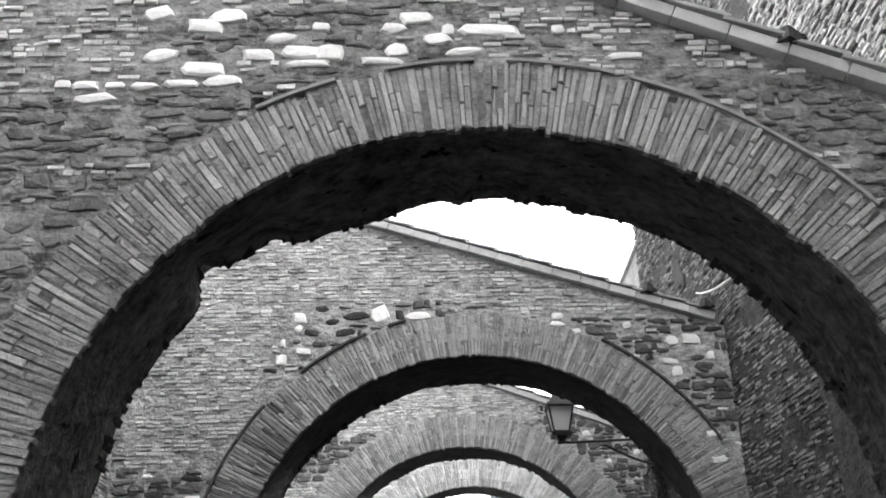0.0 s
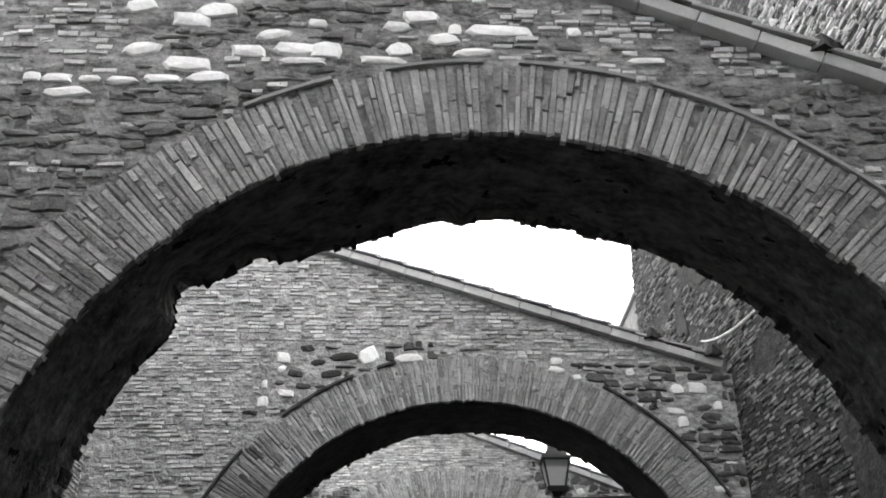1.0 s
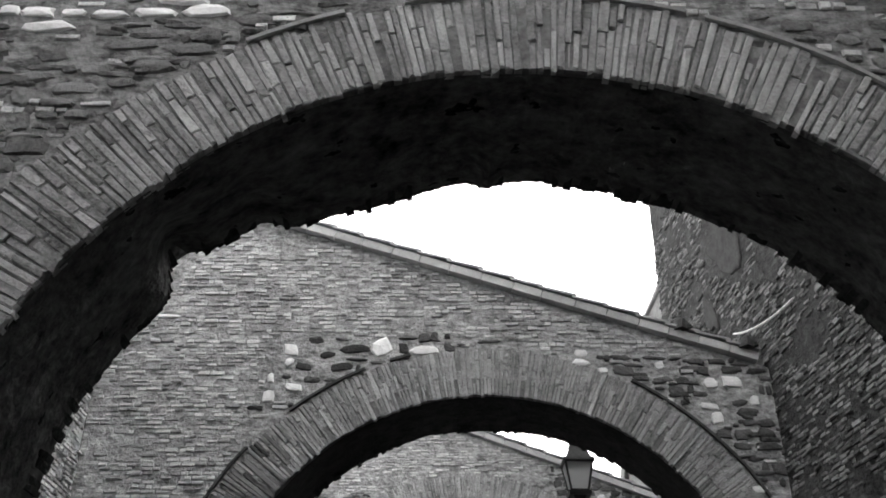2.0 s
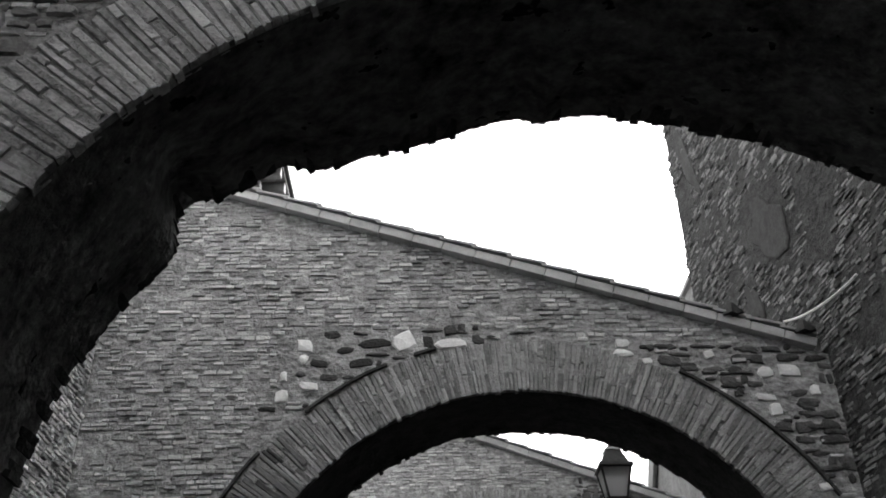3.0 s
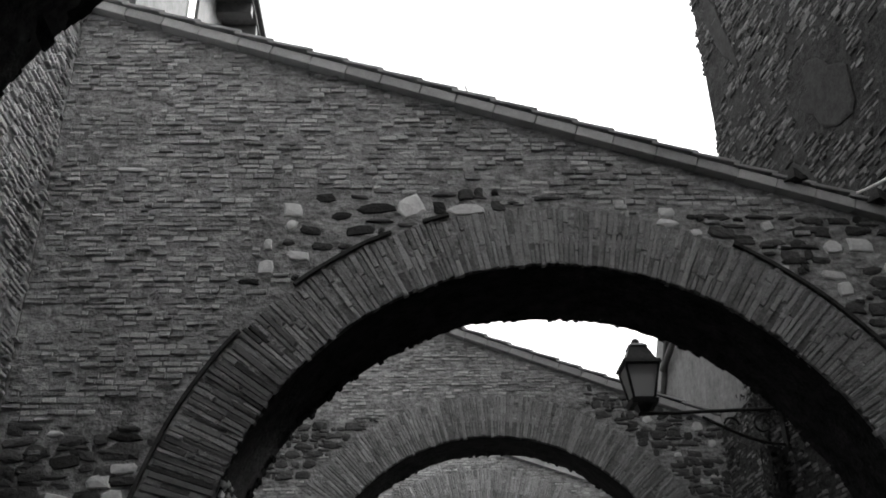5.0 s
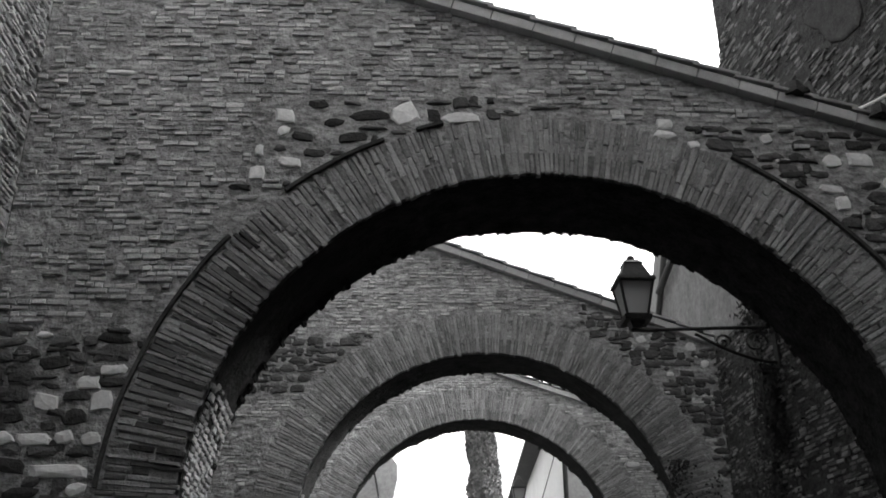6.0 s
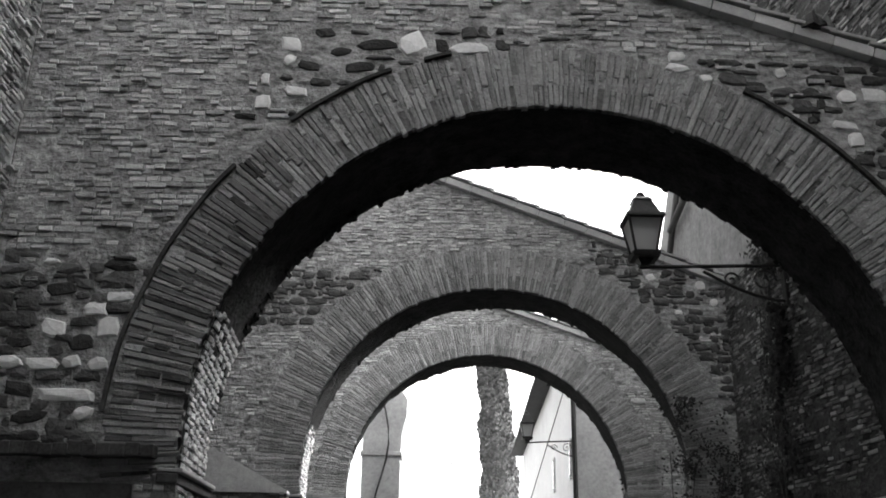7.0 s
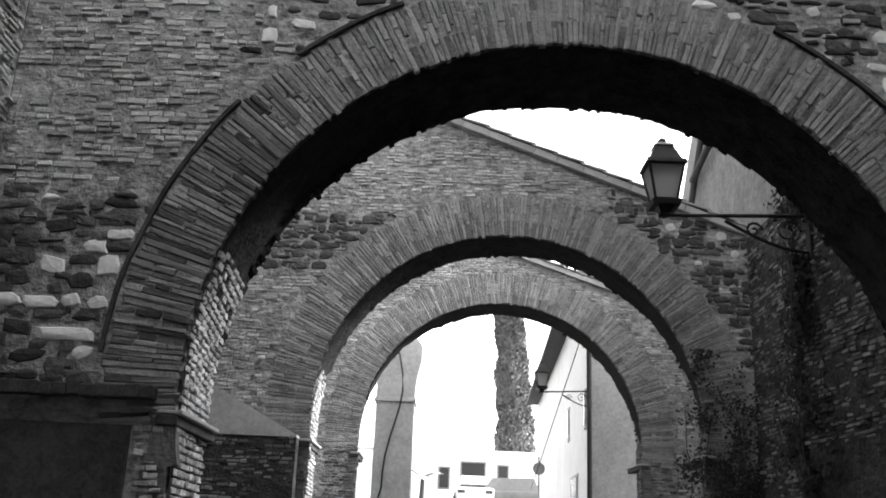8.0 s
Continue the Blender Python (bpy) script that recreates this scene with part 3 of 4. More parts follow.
def lantern(x, y, z, wall_x, size=1.0):
    """A four-sided street lantern on a scrolled iron bracket; x, y, z: its foot."""
    h = thing("street_lantern", "black iron street lantern on a scrolled wall bracket", "lantern", (x, y, z))
    s = size
    lo, hi, z0, z1 = .12 * s, .195 * s, .16 * s, .56 * s

    def frustum(bm, a, za, b, zb, cap=True):
        p = [bm.verts.new((sx * a, sy * a, za)) for sx, sy in ((-1, -1), (1, -1), (1, 1), (-1, 1))]
        q = [bm.verts.new((sx * b, sy * b, zb)) for sx, sy in ((-1, -1), (1, -1), (1, 1), (-1, 1))]
        for i in range(4):
            j = (i + 1) % 4
            bm.faces.new((p[i], p[j], q[j], q[i]))
        if cap:
            bm.faces.new(p[::-1]), bm.faces.new(q)

    for sx, sy in ((-1, -1), (1, -1), (1, 1), (-1, 1)):
        bm = bmesh.new()
        rod(bm, (sx * lo, sy * lo, z0), (sx * hi, sy * hi, z1), .016 * s, sides=6)
        part("post", bm, IRON, h)
    for q, zz in ((lo, z0), (hi, z1)):
        bm = bmesh.new()
        tube(bm, [(-q, -q, zz), (q, -q, zz), (q, q, zz), (-q, q, zz), (-q, -q * .98, zz)], .017 * s, 6)
        part("rim", bm, IRON, h)
    bm = bmesh.new()
    frustum(bm, lo * .95, z0 + .01, hi * .95, z1 - .01, False)
    part("glass", bm, FROSTED, h, "frosted grey glass panes").visible_shadow = False
    bm = bmesh.new()
    frustum(bm, hi * 1.16, z1 + .005, hi * 1.1, z1 + .05 * s)
    frustum(bm, hi * .93, z1 + .054 * s, .10 * s, z1 + .25 * s)
    part("roof", bm, IRON, h)
    bm = bmesh.new()
    frustum(bm, .115 * s, z1 + .254 * s, .07 * s, z1 + .30 * s)
    bmesh.ops.create_uvsphere(bm, u_segments=12, v_segments=8, radius=.05 * s, matrix=Matrix.Translation((0, 0, z1 + .33 * s)))
    part("finial", bm, IRON, h)
    bm = bmesh.new()
    frustum(bm, .05 * s, .02, .09 * s, .09 * s)
    frustum(bm, .15 * s, .092 * s, .16 * s, z0 - .01)
    part("base", bm, IRON, h)
    bm = bmesh.new()
    w = wall_x - x
    rod(bm, (-.06, 0, 0), (w, 0, .06), .022 * s)
    part("arm", bm, IRON, h)
    bm = bmesh.new()
    tube(bm, [(w * (.42 + .58 * k / 12), 0, -.03 - .33 * math.sin(1.57 * k / 12) * s) for k in range(13)], .02 * s)
    part("strut", bm, IRON, h)
    for cx, r0 in ((w - .24 * s, .15 * s), (w - .62 * s, .10 * s)):
        bm = bmesh.new()
        tube(bm, [(cx + r0 * (1 - .055 * k) * math.cos(k * .55), 0, -.13 * s + r0 * (1 - .055 * k) * math.sin(k * .55)) for k in range(17)], .014 * s, 6)
        part("scroll", bm, IRON, h)
    bm = bmesh.new()
    box(bm, w - .02, w + .02, -.06, .06, -.42 * s, .14 * s, .008)
    part("wall_plate", bm, IRON, h)
    return h


lantern(1.31, 2.65, 4.47, 2.79, .92)
lantern(1.38, 14.3, 4.42, 2.43, .74)


def finial(x, y, z, name, label):
    h = thing(name, label, "ridge tile", (x, y, z))
    bm = bmesh.new()
    bmesh.ops.create_cone(bm, cap_ends=True, segments=9, radius1=.1, radius2=.055, depth=.14, matrix=Matrix.Translation((0, 0, .07)))
    bmesh.ops.create_icosphere(bm, subdivisions=2, radius=.07, matrix=Matrix.Translation((.05, 0, .03)))
    for v in bm.verts:
        v.co += Vector((noise.noise(v.co * 9), noise.noise(v.co * 9 + Vector((5, 0, 0))), noise.noise(v.co * 9 + Vector((0, 5, 0))))) * .06
    part("lump", bm, NEAR_BLACK, h)


def coping_z(a, x):
    return a["top"] + a["slope"] * x + .12


finial(2.16, -.06, coping_z(ARCHES[1], 2.16), "mortar_lump", "dark lump of mortar and moss on the coping")
finial(2.84, -.08, coping_z(ARCHES[1], 2.84), "mortar_lump", "dark lump of mortar and moss on the coping")
finial(1.93, -5.80, coping_z(ARCHES[0], 1.93), "mortar_lump", "dark lump of mortar and moss on the coping")
finial(1.72, -5.70, coping_z(ARCHES[0], 1.72) + .02, "mortar_lump", "dark lump of mortar and moss on the coping")


def hood(a, wall, spans, th, out, material):
    """A thin projecting tile course round the ring, broken in places."""
    for lo, hi in spans:
        bm = bmesh.new()
        n = max(4, int((hi - lo) / 2))
        ro = a["r"] + a["ring"] + .012
        rows = []
        for i in range(n + 1):
            g = radians(lo + (hi - lo) * i / n)
            w = .012 * noise.noise((g * 7, a["n"], 0))
            rows.append([bm.verts.new((a["x"] - (ro + w + q) * math.cos(g), y, a["z"] + (ro + w + q) * math.sin(g))) for q, y in ((0, a["y"] + .02), (0, a["y"] - out), (th, a["y"] - out - .004), (th, a["y"] + .02))])
        for p, q in zip(rows, rows[1:]):
            for i in range(4):
                j = (i + 1) % 4
                bm.faces.new((p[i], p[j], q[j], q[i]))
        bm.faces.new(rows[0][::-1]), bm.faces.new(rows[-1])
        part("hood_tile", bm, material, wall, "thin dark projecting tile course")


hood(ARCHES[1], WALLS[1], [(3, 40), (50, 66), (71, 75), (118, 150)], .026, .038, STAINED)
hood(ARCHES[0], WALLS[0], [(78, 89), (93, 106), (108, 140), (62, 72)], .02, .025, TILE)


def stray_wire():
    h = thing("wire", "pale bent wire fixed to the tall wall", "wire", (2.96, .62, 6.0))
    bm = bmesh.new()
    tube(bm, [(.012 * k - .03 * math.sin(k * .3), -.125 * k, -.06 - .058 * k + .0028 * k * k) for k in range(13)], .013, 6)
    part("strand", bm, MARBLE, h)


stray_wire()


def climber():
    """A ragged dark climber on the end of the tall wall, under the bracket."""
    h = thing("climbing_plant", "dark straggling climber on the end of the wall", "plant", (2.72, 2.88, 2.0))
    r = random.Random(11)
    bm = bmesh.new()
    for k in range(5):
        p = [Vector((r.uniform(-.02, .05), -.1 + .1 * k, .0))]
        for i in range(9):
            p.append(p[-1] + Vector((r.uniform(-.02, .02), r.uniform(-.08, .08), r.uniform(.2, .33))))
        tube(bm, p, .006, 5)
    part("stem", bm, WOOD, h)
    vs, fs = [], []
    for i in range(16000):
        z = 3.3 - 4.3 * r.random() ** .8
        y = r.gauss(.12, .24 + .09 * max(0, 1.6 - z)) + .16 * math.sin(z * 2.3)
        c = Vector(((.12 if y > .02 else -.1 * y) - abs(r.gauss(0, .07)), y, z))
        if noise.noise((y * 4, z * 2.4, 2)) < .02:
            continue
        u = Vector((r.uniform(-.4, .1), r.uniform(-1, 1), r.uniform(-1, 1))).normalized() * r.uniform(.018, .04)
        w = u.cross(Vector((1, r.uniform(-.6, .6), r.uniform(-.6, .6)))).normalized() * r.uniform(.012, .028)
        b = len(vs)
        vs += [c - u, c + w, c + u, c - w]
        fs.append((b, b + 1, b + 2, b + 3))
    me = bpy.data.meshes.new("leaves")
    me.from_pydata(vs, [], fs)
    me.materials.append(NEAR_BLACK)
    new("leaves", me).parent = h


climber()


def pier_climber():
    """A dark climber matted over the right foot of the third arch."""
    h = thing("climbing_plant", "dark matted climber over the foot of an arch", "plant", (2.6, 5.62, 1.2))
    r = random.Random(23)
    bm = bmesh.new()
    for k in range(7):
        p = [Vector((-.35 + .13 * k, 0, 0))]
        for i in range(7):
            p.append(p[-1] + Vector((r.uniform(-.06, .08), r.uniform(-.02, .01), r.uniform(.18, .3))))
        tube(bm, p, .007, 5)
    part("stem", bm, WOOD, h)
    vs, fs = [], []
    for i in range(15000):
        x, z = r.uniform(-.5, .8), 2.5 * r.random() ** 1.2
        if noise.noise((x * 3.2, z * 2.6, 6)) + r.gauss(0, .3) < .05 + .2 * z - .2 * x:
            continue
        c = Vector((x + r.gauss(0, .03), -abs(r.gauss(0, .05)), z))
        u = Vector((r.uniform(-1, 1), r.uniform(-.4, .1), r.uniform(-1, 1))).normalized() * r.uniform(.012, .028)
        w = u.cross(Vector((r.uniform(-.6, .6), 1, r.uniform(-.6, .6)))).normalized() * r.uniform(.01, .022)
        b = len(vs)
        vs += [c - u, c + w, c + u, c - w]
        fs.append((b, b + 1, b + 2, b + 3))
    me = bpy.data.meshes.new("leaves")
    me.from_pydata(vs, [], fs)
    me.materials.append(NEAR_BLACK)
    new("leaves", me).parent = h


pier_climber()


def tuft(x, y, z, n, seed):
    h = thing("weed_tuft", "thin weeds growing from the worn wall end", "plant", (x, y, z))
    r = random.Random(seed)
    bm = bmesh.new()
    for k in range(n):
        a, b = r.uniform(-.25, .25), r.uniform(.15, .5)
        tube(bm, [(0, a * .3, -.05), (-.03, a * .8 + .05, b * .6), (-.05, a + .12, b)], .004, 4)
    part("stalk", bm, LEAF, h)


tuft(-.6, .1, coping_z(ARCHES[1], -.6) + .01, 2, 5)

# ---- at the head of the street ----


def road_sign():
    h = thing("road_sign", "round grey road sign on a thin post", "sign", (2.73, 27, ground(27)))
    bm = bmesh.new()
    rod(bm, (0, 0, -.1), (0, 0, 2.25), .03)
    part("post", bm, GREYPAINT, h)
    bm = bmesh.new()
    rod(bm, (0, -.05, 1.85), (0, -.03, 1.85), .21, sides=28)
    part("disc", bm, GREYPAINT, h)


road_sign()


def car(x, y, turn, paint, label):
    h = thing("car", label, "car", (x, y, ground(y)))
    h.rotation_euler = (0, 0, radians(turn))
    bm = bmesh.new()
    box(bm, -.85, .85, -2.0, 2.0, .3, .85, .12)
    v = box(bm, -.78, .78, -1.2, 1.5, .8, 1.42, .0)
    for q in v:
        if q.co.z > 1.2:
            q.co.x *= .78
            q.co.y *= .72
    part("body", bm, paint, h)
    bm = bmesh.new()
    for q in box(bm, -.68, .68, -1.16, -.95, .9, 1.32):
        if q.co.z > 1.1:
            q.co.x *= .84
            q.co.y += .27
    part("windscreen", bm, DARKPANE, h)
    for sx in (-.8, .8):
        for sy in (-1.25, 1.25):
            bm = bmesh.new()
            rod(bm, (sx - .1, sy, .32), (sx + .1, sy, .32), .32, sides=20)
            part("wheel", bm, RUBBER, h)
    for sx in (-.62, .62):
        bm = bmesh.new()
        box(bm, sx - .16, sx + .16, -2.03, -1.96, .6, .74, .02)
        part("headlight", bm, LIMEWASH, h)


car(1.0, 38.6, 0, PAINT, "white small car parked before the end house")
car(3.0, 37.5, 70, GREYPAINT, "grey car parked across the head of the street")


def palm(x, y):
    h = thing("palm", "small pale palm beside the end house", "palm", (x, y, ground(y)))
    bm = bmesh.new()
    rod(bm, (0, 0, -.1), (.05, 0, 1.3), .12, .09)
    part("trunk", bm, WOOD, h)
    r = random.Random(9)
    for k in range(15):
        a, e = 2.4 * k, r.uniform(.1, 1.1)
        bm = bmesh.new()
        prev = None
        for i in range(8):
            d = .16 * i
            c = Vector((math.cos(a) * d * math.cos(e * .8), math.sin(a) * d * math.cos(e * .8), 1.3 + d * math.sin(e) - .32 * d * d))
            s = Vector((-math.sin(a), math.cos(a), -.25)) * (.13 * math.sin((i + .6) / 8 * 3.1))
            t = Vector((math.sin(a), -math.cos(a), -.25)) * (.13 * math.sin((i + .6) / 8 * 3.1))
            row = [bm.verts.new(c + s), bm.verts.new(c), bm.verts.new(c + t)]
            if prev:
                bm.faces.new((prev[0], prev[1], row[1], row[0]))
                bm.faces.new((prev[1], prev[2], row[2], row[1]))
            prev = row
        part("frond", bm, PALELEAF, h)


palm(-1.4, 38)


def aerial(x, y, z):
    h = thing("roof_aerial", "thin metal aerial on the end house roof", "aerial", (x, y, z))
    bm = bmesh.new()
    rod(bm, (0, 0, -.1), (0, 0, 2.2), .025)
    part("mast", bm, GREYPAINT, h)
    for k, (zz, w) in enumerate(((2.1, .25), (1.2, .35), (1.0, .3))):
        bm = bmesh.new()
        rod(bm, (-w, 0, zz - .1 * k), (w, 0, zz), .02)
        part("bar", bm, GREYPAINT, h)


aerial(.75, 43, ground(42) + 2.72)

# ---- bricks and stones of the walls ----
def ring_bricks(a, wall):
    """Radial arch bricks: some run through the ring, some are halves."""
    r = random.Random(100 + a["n"])
    mats, far, darker = [], [], []
    ang = -.1
    while ang < math.pi + .1:
        w = 0.043 * r.uniform(.75, 1.3)
        d = w / (a["r"] + a["ring"] * .4)
        mid = ang + d / 2
        q = r.random()
        cuts = [0, 1] if q < .25 else [0, r.uniform(.25, .75), 1] if q < .75 else [0, r.uniform(.2, .4), r.uniform(.55, .8), 1]
        for lo, hi in zip(cuts, cuts[1:]):
            rin = a["r"] + a["ring"] * lo + ((r.uniform(-.018, .014) + (.035 * noise.noise((mid * 7, 2, 1)) if a["n"] == 1 else 0)) if lo == 0 else .003)
            rout = a["r"] + a["ring"] * hi - (r.uniform(-.02, .03) if hi == 1 else .003)
            rc, ln = (rin + rout) / 2, rout - rin
            wide = d * rc - .006
            m = Matrix.Translation((a["x"] - rc * math.cos(mid), a["y"] - r.uniform(-.001, .016), a["z"] + rc * math.sin(mid))) @ Matrix.Rotation(mid + r.gauss(0, .012), 4, "Y") @ Matrix.Diagonal((ln, .055, wide * r.uniform(.85, 1.08), 1))
            if r.random() > .05:
                # Second arch: most bricks near its left foot take the darker brick.
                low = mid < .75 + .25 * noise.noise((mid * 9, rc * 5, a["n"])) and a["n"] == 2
                (darker if low and r.random() < .7 else mats).append(m)
        x, z = lining(a, mid, 1, ragged(a, mid * 2.6, a["y"] + a["t"]) + r.gauss(0, .012) + .02 * noise.noise((mid * 31, 4, a["n"])) + .13)
        far.append(Matrix.Translation((x, a["y"] + a["t"] - .16, z)) @ Matrix.Rotation(mid, 4, "Y") @ Matrix.Diagonal((.26, .17, d * a["r"] * 1.06, 1)))
        ang += d
    pieces("brick", BRICKS, mats, VOUSSOIR, wall, 300, (a["x"], a["y"], a["z"] + a["r"]))
    pieces("sooty_brick", BRICKS, darker, DARKENED_BRICK, wall, 150)
    # Rear edge bricks carry the same shade in their colour.
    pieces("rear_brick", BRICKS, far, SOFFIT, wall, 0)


def clear_of(a, x, z, margin):
    if z < a["z"]:
        return abs(x - a["x"]) > a["r"] + margin
    return math.hypot(x - a["x"], z - a["z"]) > a["r"] + margin


def in_wall(a, x, z):
    return a["x0"] < x < a["x1"] and z < a["top"] + a["slope"] * x - .01 and clear_of(a, x, z, a["ring"] + .02)


def zone_1(x, z):
    a = ARCHES[0]
    if not in_wall(a, x, z):
        return ""
    wob = .12 * noise.noise((x * 1.5, z * 1.5, 4))
    if z < 4.72 + wob or (-2.4 + wob < x < -.2 and z < 5.42) or (x > .9 and z < 4.75 + wob):
        return "rubble"
    return "brick"


def zone_2(x, z):
    a = ARCHES[1]
    if x < 0 and z < 1.95 and -2.98 < x < -a["r"] - .01:
        return "brick"
    if not in_wall(a, x, z) or z < 2.12:
        return ""
    wob = .1 * noise.noise((x * 1.5, z * 1.5, 8))
    if (-2.4 < x < .2 and 4.7 < z < 5.55 + wob) or (x > .8 and z < 5.38 + wob) or (z < 3.5 + wob and x < 0):
        return "rubble"
    return "brick"


def zone_3(x, z):
    a = ARCHES[2]
    if not in_wall(a, x, z):
        return ""
    wob = .15 * noise.noise((x * 1.5, z * 1.5, 12))
    return "rubble" if (x > 1.2 and z > 3.5 and z < 5.9 + wob) or (x < -1.0 and 4.6 < z < 5.4) else "brick"


def zone_4(x, z):
    return "brick" if in_wall(ARCHES[3], x, z) else ""


# marble pieces set in the rubble: x, z, width, height
MARBLE_1 = [(-2.33, 5.37, .20, .11), (-1.85, 5.34, .24, .11), (-2.01, 5.26, .25, .12), (-2.28, 5.01, .24, .11), (-1.97, 4.9, .28, .10),
            (-2.9, 4.78, .10, .06), (-2.74, 4.77, .18, .06), (-2.55, 4.77, .13, .05), (-2.36, 4.76, .20, .06), (-2.11, 4.78, .22, .06),
            (-2.67, 4.67, .28, .07), (-1.84, 4.8, .24, .08), (-1.63, 5.01, .22, .10)]
MARBLE_1B = [(-1.48, 5.14, .22, .09), (-1.32, 5.03, .26, .09), (-1.15, 5.02, .18, .12), (-1.28, 4.93, .30, .05), (-1.21, 5.24, .12, .07),
             (-.72, 5.22, .18, .09), (-.56, 5.31, .22, .10), (-.42, 5.13, .20, .09), (-.69, 5.04, .15, .10), (-.8, 4.95, .30, .06),
             (-.24, 5.02, .26, .07), (-.05, 5.2, .40, .09), (-.35, 5.2, .08, .09), (.84, 4.97, .25, .05), (.4, 5.2, .09, .08)]
MARBLE_2 = [(-1.17, 5.44, .23, .2), (-.7, 5.41, .3, .1), (-2.17, 5.4, .17, .14), (-2.17, 5.25, .1, .1), (-2.09, 4.96, .18, .08),
            (-2.36, 4.85, .12, .12), (-2.35, 5.06, .07, .1), (1.02, 5.39, .14, .1), (1.01, 5.28, .2, .08), (1.25, 5.19, .1, .07),
            (1.87, 5.26, .11, .09), (2.4, 5.06, .15, .11), (2.63, 5.08, .22, .13)]
MARBLE_2B = [(1.92, 4.85, .13, .06), (2.36, 4.79, .2, .07), (2.42, 4.66, .12, .12), (2.85, 4.86, .1, .1), (-3.56, 5.79, .27, .04),
             (-4.0, 2.69, .2, .1), (-3.76, 2.68, .24, .09), (-3.55, 2.7, .14, .09), (-3.36, 2.69, .14, .09), (-3.57, 2.46, .42, .1),
             (-3.42, 2.33, .15, .1), (-3.71, 2.95, .18, .12), (-3.33, 2.96, .15, .14), (-3.43, 3.1, .18, .1), (-3.27, 3.2, .2, .08), (-3.81, 3.46, .12, .05),
             (2.75, 3.9, .16, .08), (2.78, 3.6, .24, .09), (2.85, 3.1, .16, .08)]


MARBLE_3 = [(2.14, 5.4, .14, .1), (2.83, 5.3, .14, .12), (3.02, 5.46, .12, .1), (3.0, 5.05, .12, .12), (1.89, 3.66, .18, .07), (2.5, 4.9, .1, .06)]


# larger dark stones: x, z, width, height
DARK_2 = [(-1.89, 5.52, .2, .1), (-1.46, 5.42, .36, .11), (-.93, 5.43, .13, .16), (-1.76, 5.34, .2, .1), (-2.0, 5.2, .2, .09), (-1.6, 5.2, .26, .1),
          (-2.48, 4.72, .2, .06), (-1.9, 5.05, .2, .09), (-3.3, 3.44, .3, .1), (-3.7, 3.25, .25, .12), (-3.95, 2.85, .22, .12), (-3.5, 2.85, .2, .13), (-3.9, 2.5, .25, .13), (-3.8, 2.3, .3, .12)]
DARK_1 = [(-2.6, 4.48, .2, .12), (-2.2, 4.55, .3, .07), (-2.95, 4.05, .2, .13), (-3.0, 3.75, .22, .16), (-3.1, 4.4, .2, .1), (-2.45, 4.25, .25, .08), (-1.0, 5.28, .2, .07),
          (1.35, 4.75, .2, .1), (1.6, 4.65, .16, .09), (1.8, 4.5, .22, .1), (1.15, 4.82, .14, .07), (2.1, 4.3, .2, .1), (.35, 5.08, .2, .07), (2.3, 4.1, .2, .1)]


def marble(a, wall, rows):
    r = random.Random(len(rows))
    mats = [on_wall(("y", a["y"]), x, z, w * 1.1, h * 1.15, .07, .018, r.uniform(-.06, .06)) for x, z, w, h in rows]
    pieces("marble_piece", STONES, mats, MARBLE, wall, 300)


NEAR = (-.5, -7.5, 4.2)
for a, wall, zone, white, seed in zip(ARCHES, WALLS, (zone_1, zone_2, zone_3, zone_4), (MARBLE_1 + MARBLE_1B, MARBLE_2 + MARBLE_2B, MARBLE_3, []), (1, 2, 3, 4)):
    ring_bricks(a, wall)
    if white:
        marble(a, wall, white)
        dark = {1: DARK_1, 2: DARK_2}.get(a["n"], [])
        pieces("dark_stone", STONES, [on_wall(("y", a["y"]), x, z, w, h, .07, .012, .1 * math.sin(9 * x)) for x, z, w, h in dark], LIMED_TUFF if a["n"] == 1 else BASALT, wall, 300)
        white = white + dark
    face = ("y", a["y"])
    low = 3.2 if a["n"] == 1 else 0.9 if a["n"] == 2 else 1.0
    taken = [(x, z, w, h) for x, z, w, h in white]
    high = a["top"] + a["slope"] * a["x0"]
    hide = lambda x, z, zone=zone, taken=taken: "" if any(abs(x - p) < q / 2 + .02 and abs(z - s) < t / 2 + .02 for p, s, q, t in taken) else zone(x, z)
    pieces("brick", BRICKS, courses(face, a["x0"], a["x1"], low, high, hide, seed), BRICK, wall, 300, (0, a["y"], a["z"] + a["r"] + 1))
    stones = rubble(face, a["x0"], a["x1"], low, high, zone, seed, taken, skip=.04) + rubble(face, a["x0"], a["x1"], low, high, zone, seed + 40, taken, high=.07, skip=.45)
    if a["n"] == 1:
        stones += rubble(face, a["x0"], a["x1"], low, high, zone, 81, taken, high=.1, skip=.15, sink=.012) + rubble(face, a["x0"], a["x1"], low, high, zone, 82, taken, high=.055, skip=.3, sink=.01)
    if a["n"] == 2:
        stones += rubble(face, a["x0"], -1.8, 2.1, 3.7, zone, 77, taken, high=.1, skip=0, sink=.004, clear=.6)
        stones += rubble(face, a["x0"], -1.8, 2.15, 3.7, zone, 78, taken, high=.14, skip=0, sink=.008, clear=.6)
    chips = courses(face, a["x0"], a["x1"], low, high, lambda x, z, hide=hide: "brick" if hide(x, z) == "rubble" else "", seed + 60, skip=.86)
    pieces("brick", BRICKS, chips, BRICK, wall, 0)
    pieces("stone", STONES, stones, LIMED_TUFF if a["n"] == 1 else TUFF, wall, 200, (0, a["y"], a["z"] + a["r"] + 1))


def zone_left(y, z):
    return "brick" if 1.6 < z < 11 and y < -.02 else ""


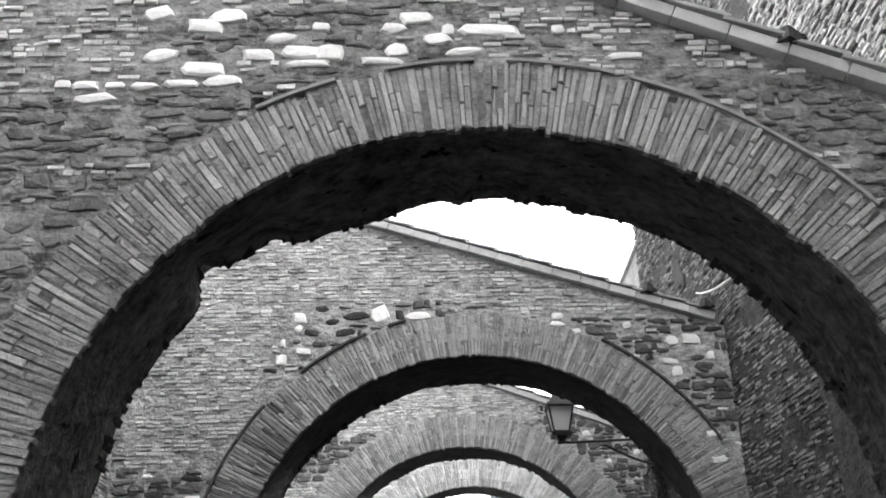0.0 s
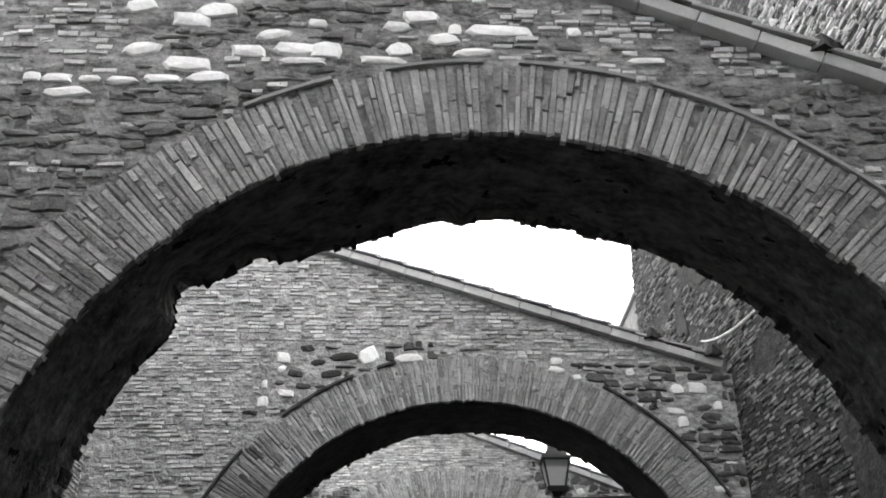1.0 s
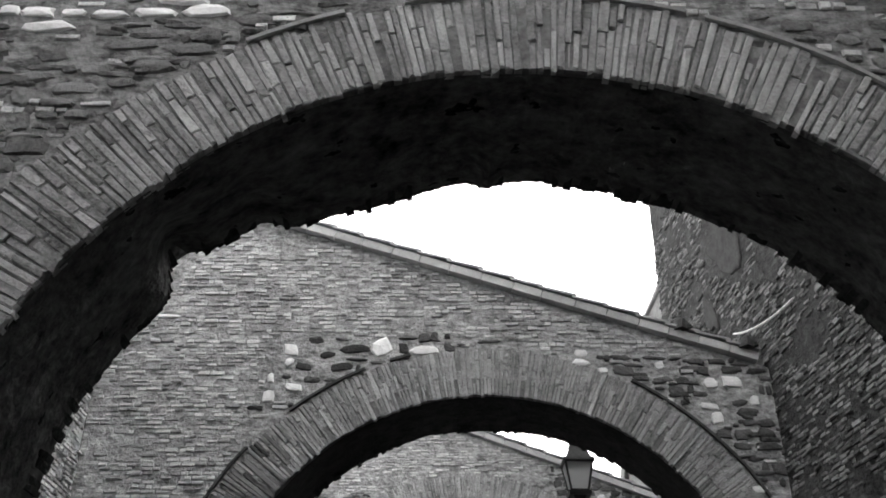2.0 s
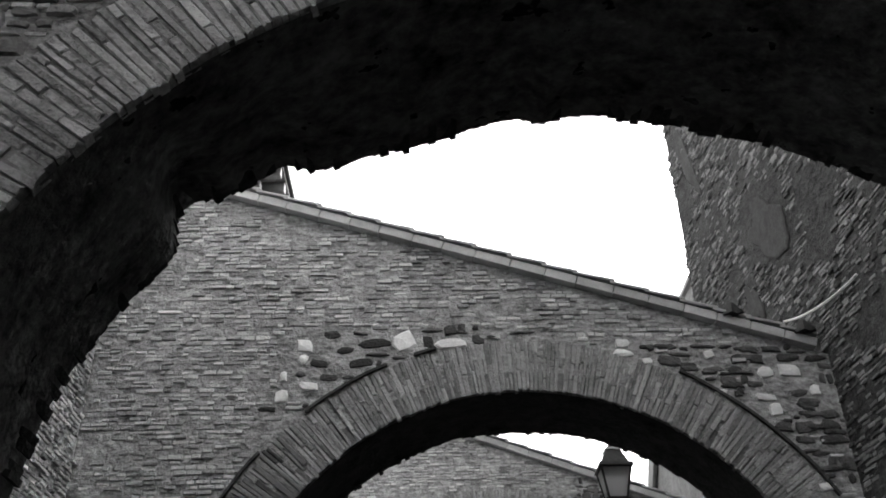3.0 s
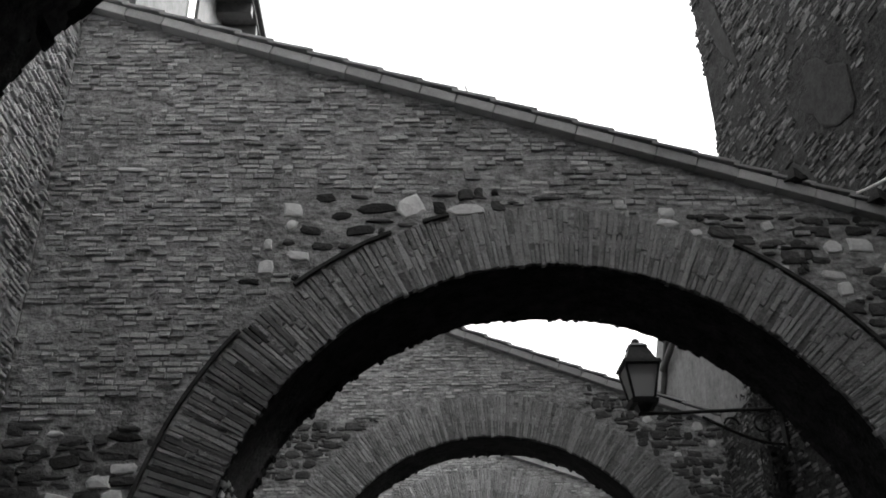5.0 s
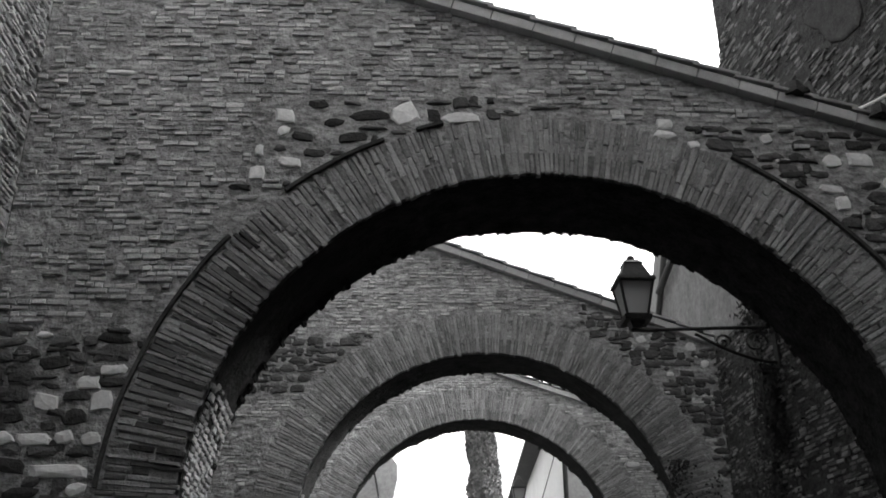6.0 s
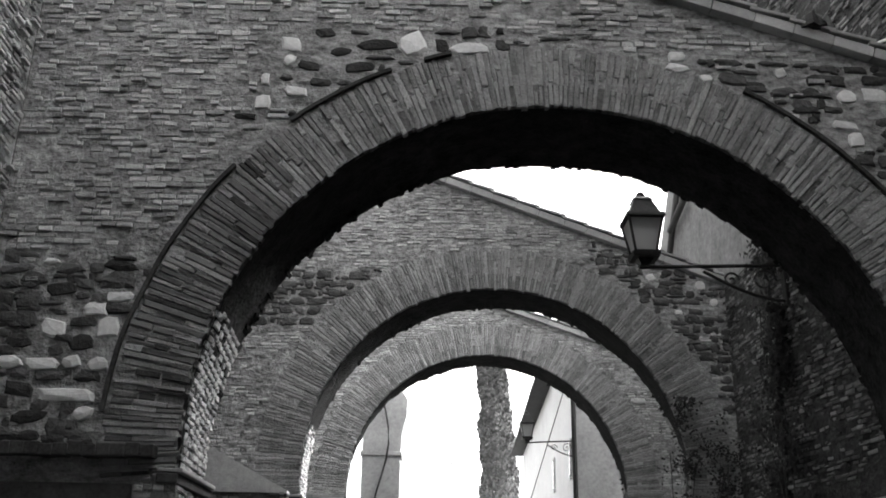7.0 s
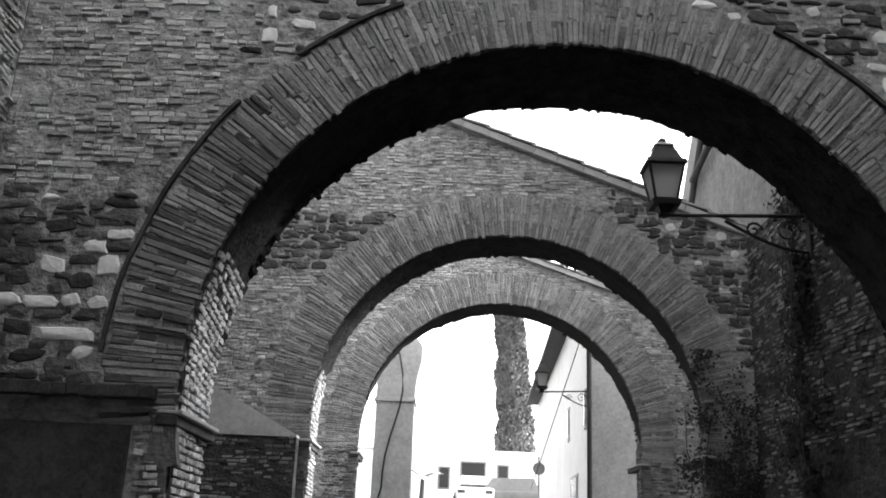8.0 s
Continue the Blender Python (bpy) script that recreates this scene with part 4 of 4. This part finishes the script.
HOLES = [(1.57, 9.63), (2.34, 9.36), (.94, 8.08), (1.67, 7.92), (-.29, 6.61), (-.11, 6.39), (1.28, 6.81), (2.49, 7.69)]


def zone_right(y, z):
    if y > tall_end(z) + .06 + .1 * noise.noise((z * 17, 5, 5)) or z > 15.4 or (y < -2.4 and z > 9.4):
        return ""
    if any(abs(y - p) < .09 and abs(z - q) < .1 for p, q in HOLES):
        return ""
    if math.hypot((y - .65) / .6, (z - 7.2) / .7) + .5 * noise.noise((y * 2, z * 2, 3)) < .9:
        return ""
    if noise.noise((y * .9, z * .9, 21)) > .42:
        return ""
    return "brick"


pieces("brick", BRICKS, courses(("x+", LEFT), -5, 0, 1.6, 11, zone_left, 31, gap=.018, smear=.02, lift=.016, skip=.1), BRICK, wall_left, 300, (LEFT, -.5, 5))
# Right-hand walls and buttress: bricks with the shade already in their colour.
pieces("brick", BRICKS, courses(("x-", RIGHT), -4.7, TALL_END + 1, 2.2, 14.5, zone_right, 32), DARKENED_BRICK, wall_right, 300, (RIGHT, 0, 6))
pieces("brick", BRICKS, courses(("x-", RIGHT), -5.7, -2.5, 4.2, 9.9, lambda y, z: "brick", 35, gap=.016, smear=.02, lift=.012), BRICK, wall_right_low, 200, (RIGHT, -4, 6))
pieces("brick", BRICKS, courses(("x-", RIGHT + .066), 2.75, 5.68, 1.2, 5.2, lambda y, z: "brick", 33), DARKENED_BRICK, wall_recess, 150, (RIGHT, 4, 4))
pieces("brick", BRICKS, courses(("y", 5.4), -4.2, -2.65, 1.0, 2.33, lambda x, z: "brick" if x < -2.67 else "", 34), DARKENED_BRICK, pier_body, 150, (-3, 4.9, 2))


def jamb_bricks(a, wall, side, up):
    """Brick facing of one side of an opening, from the street to an angle above the springing."""
    r = random.Random(a["n"] * 7 + side)
    mats, s = [], -(a["z"] - ground(a["y"]) - .6)
    while s < a["r"] * radians(up):
        h = .056 * r.uniform(.85, 1.15)
        ang = max(0, s + h / 2) / a["r"]
        v = r.uniform(0, .1)
        while v < a["t"] - .05:
            w = r.uniform(.08, .17)
            e = min(v + w, a["t"] - .02)
            k = (v + e) / 2 / a["t"]
            x, z = lining(a, ang if side < 0 else math.pi - ang, k, -.02 - r.uniform(0, .014))
            if s < 0:
                z = a["z"] + s + h / 2
            if e - v > .05 and r.random() > .01 + max(0, math.degrees(ang) / up - .6):
                out = Vector((side * math.cos(ang), 0, math.sin(ang)))
                along = Vector((0, -side, 0))
                tan = along.cross(out)
                m = Matrix.Translation((x, a["y"] + (v + e) / 2, z)) @ Matrix((along, out, tan)).transposed().to_4x4()
                mats.append(m @ Matrix.Diagonal((e - v - .012, .07, h - .012, 1)))
            v += w
        s += h
    # Lit left jamb, shaded right jamb: the difference is put into the brick colour.
    pieces("brick", BRICKS, mats, BRICK if side < 0 else DARKENED_BRICK, wall, 60)


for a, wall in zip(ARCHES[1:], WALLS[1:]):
    # The pale facing stops where the light on the left jamb stops.
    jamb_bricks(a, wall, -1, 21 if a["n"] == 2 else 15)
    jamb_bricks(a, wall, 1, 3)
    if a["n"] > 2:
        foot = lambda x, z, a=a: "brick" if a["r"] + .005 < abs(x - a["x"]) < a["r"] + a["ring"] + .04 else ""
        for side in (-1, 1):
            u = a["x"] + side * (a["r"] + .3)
            pieces("brick", BRICKS, courses(("y", a["y"]), u - .4, u + .4, .9, a["z"] - .3, foot, 90 + a["n"]), DARKENED_BRICK, wall, 100)

# Dark pieces paint the shade inside the putlog holes; nothing is cut.
pieces("putlog_hole", STONES, [on_wall(("x-", RIGHT), y, z, .13 + .04 * math.sin(9 * y), .15, .08, -.004, .3) for y, z in HOLES], NEAR_BLACK, wall_right, 300)
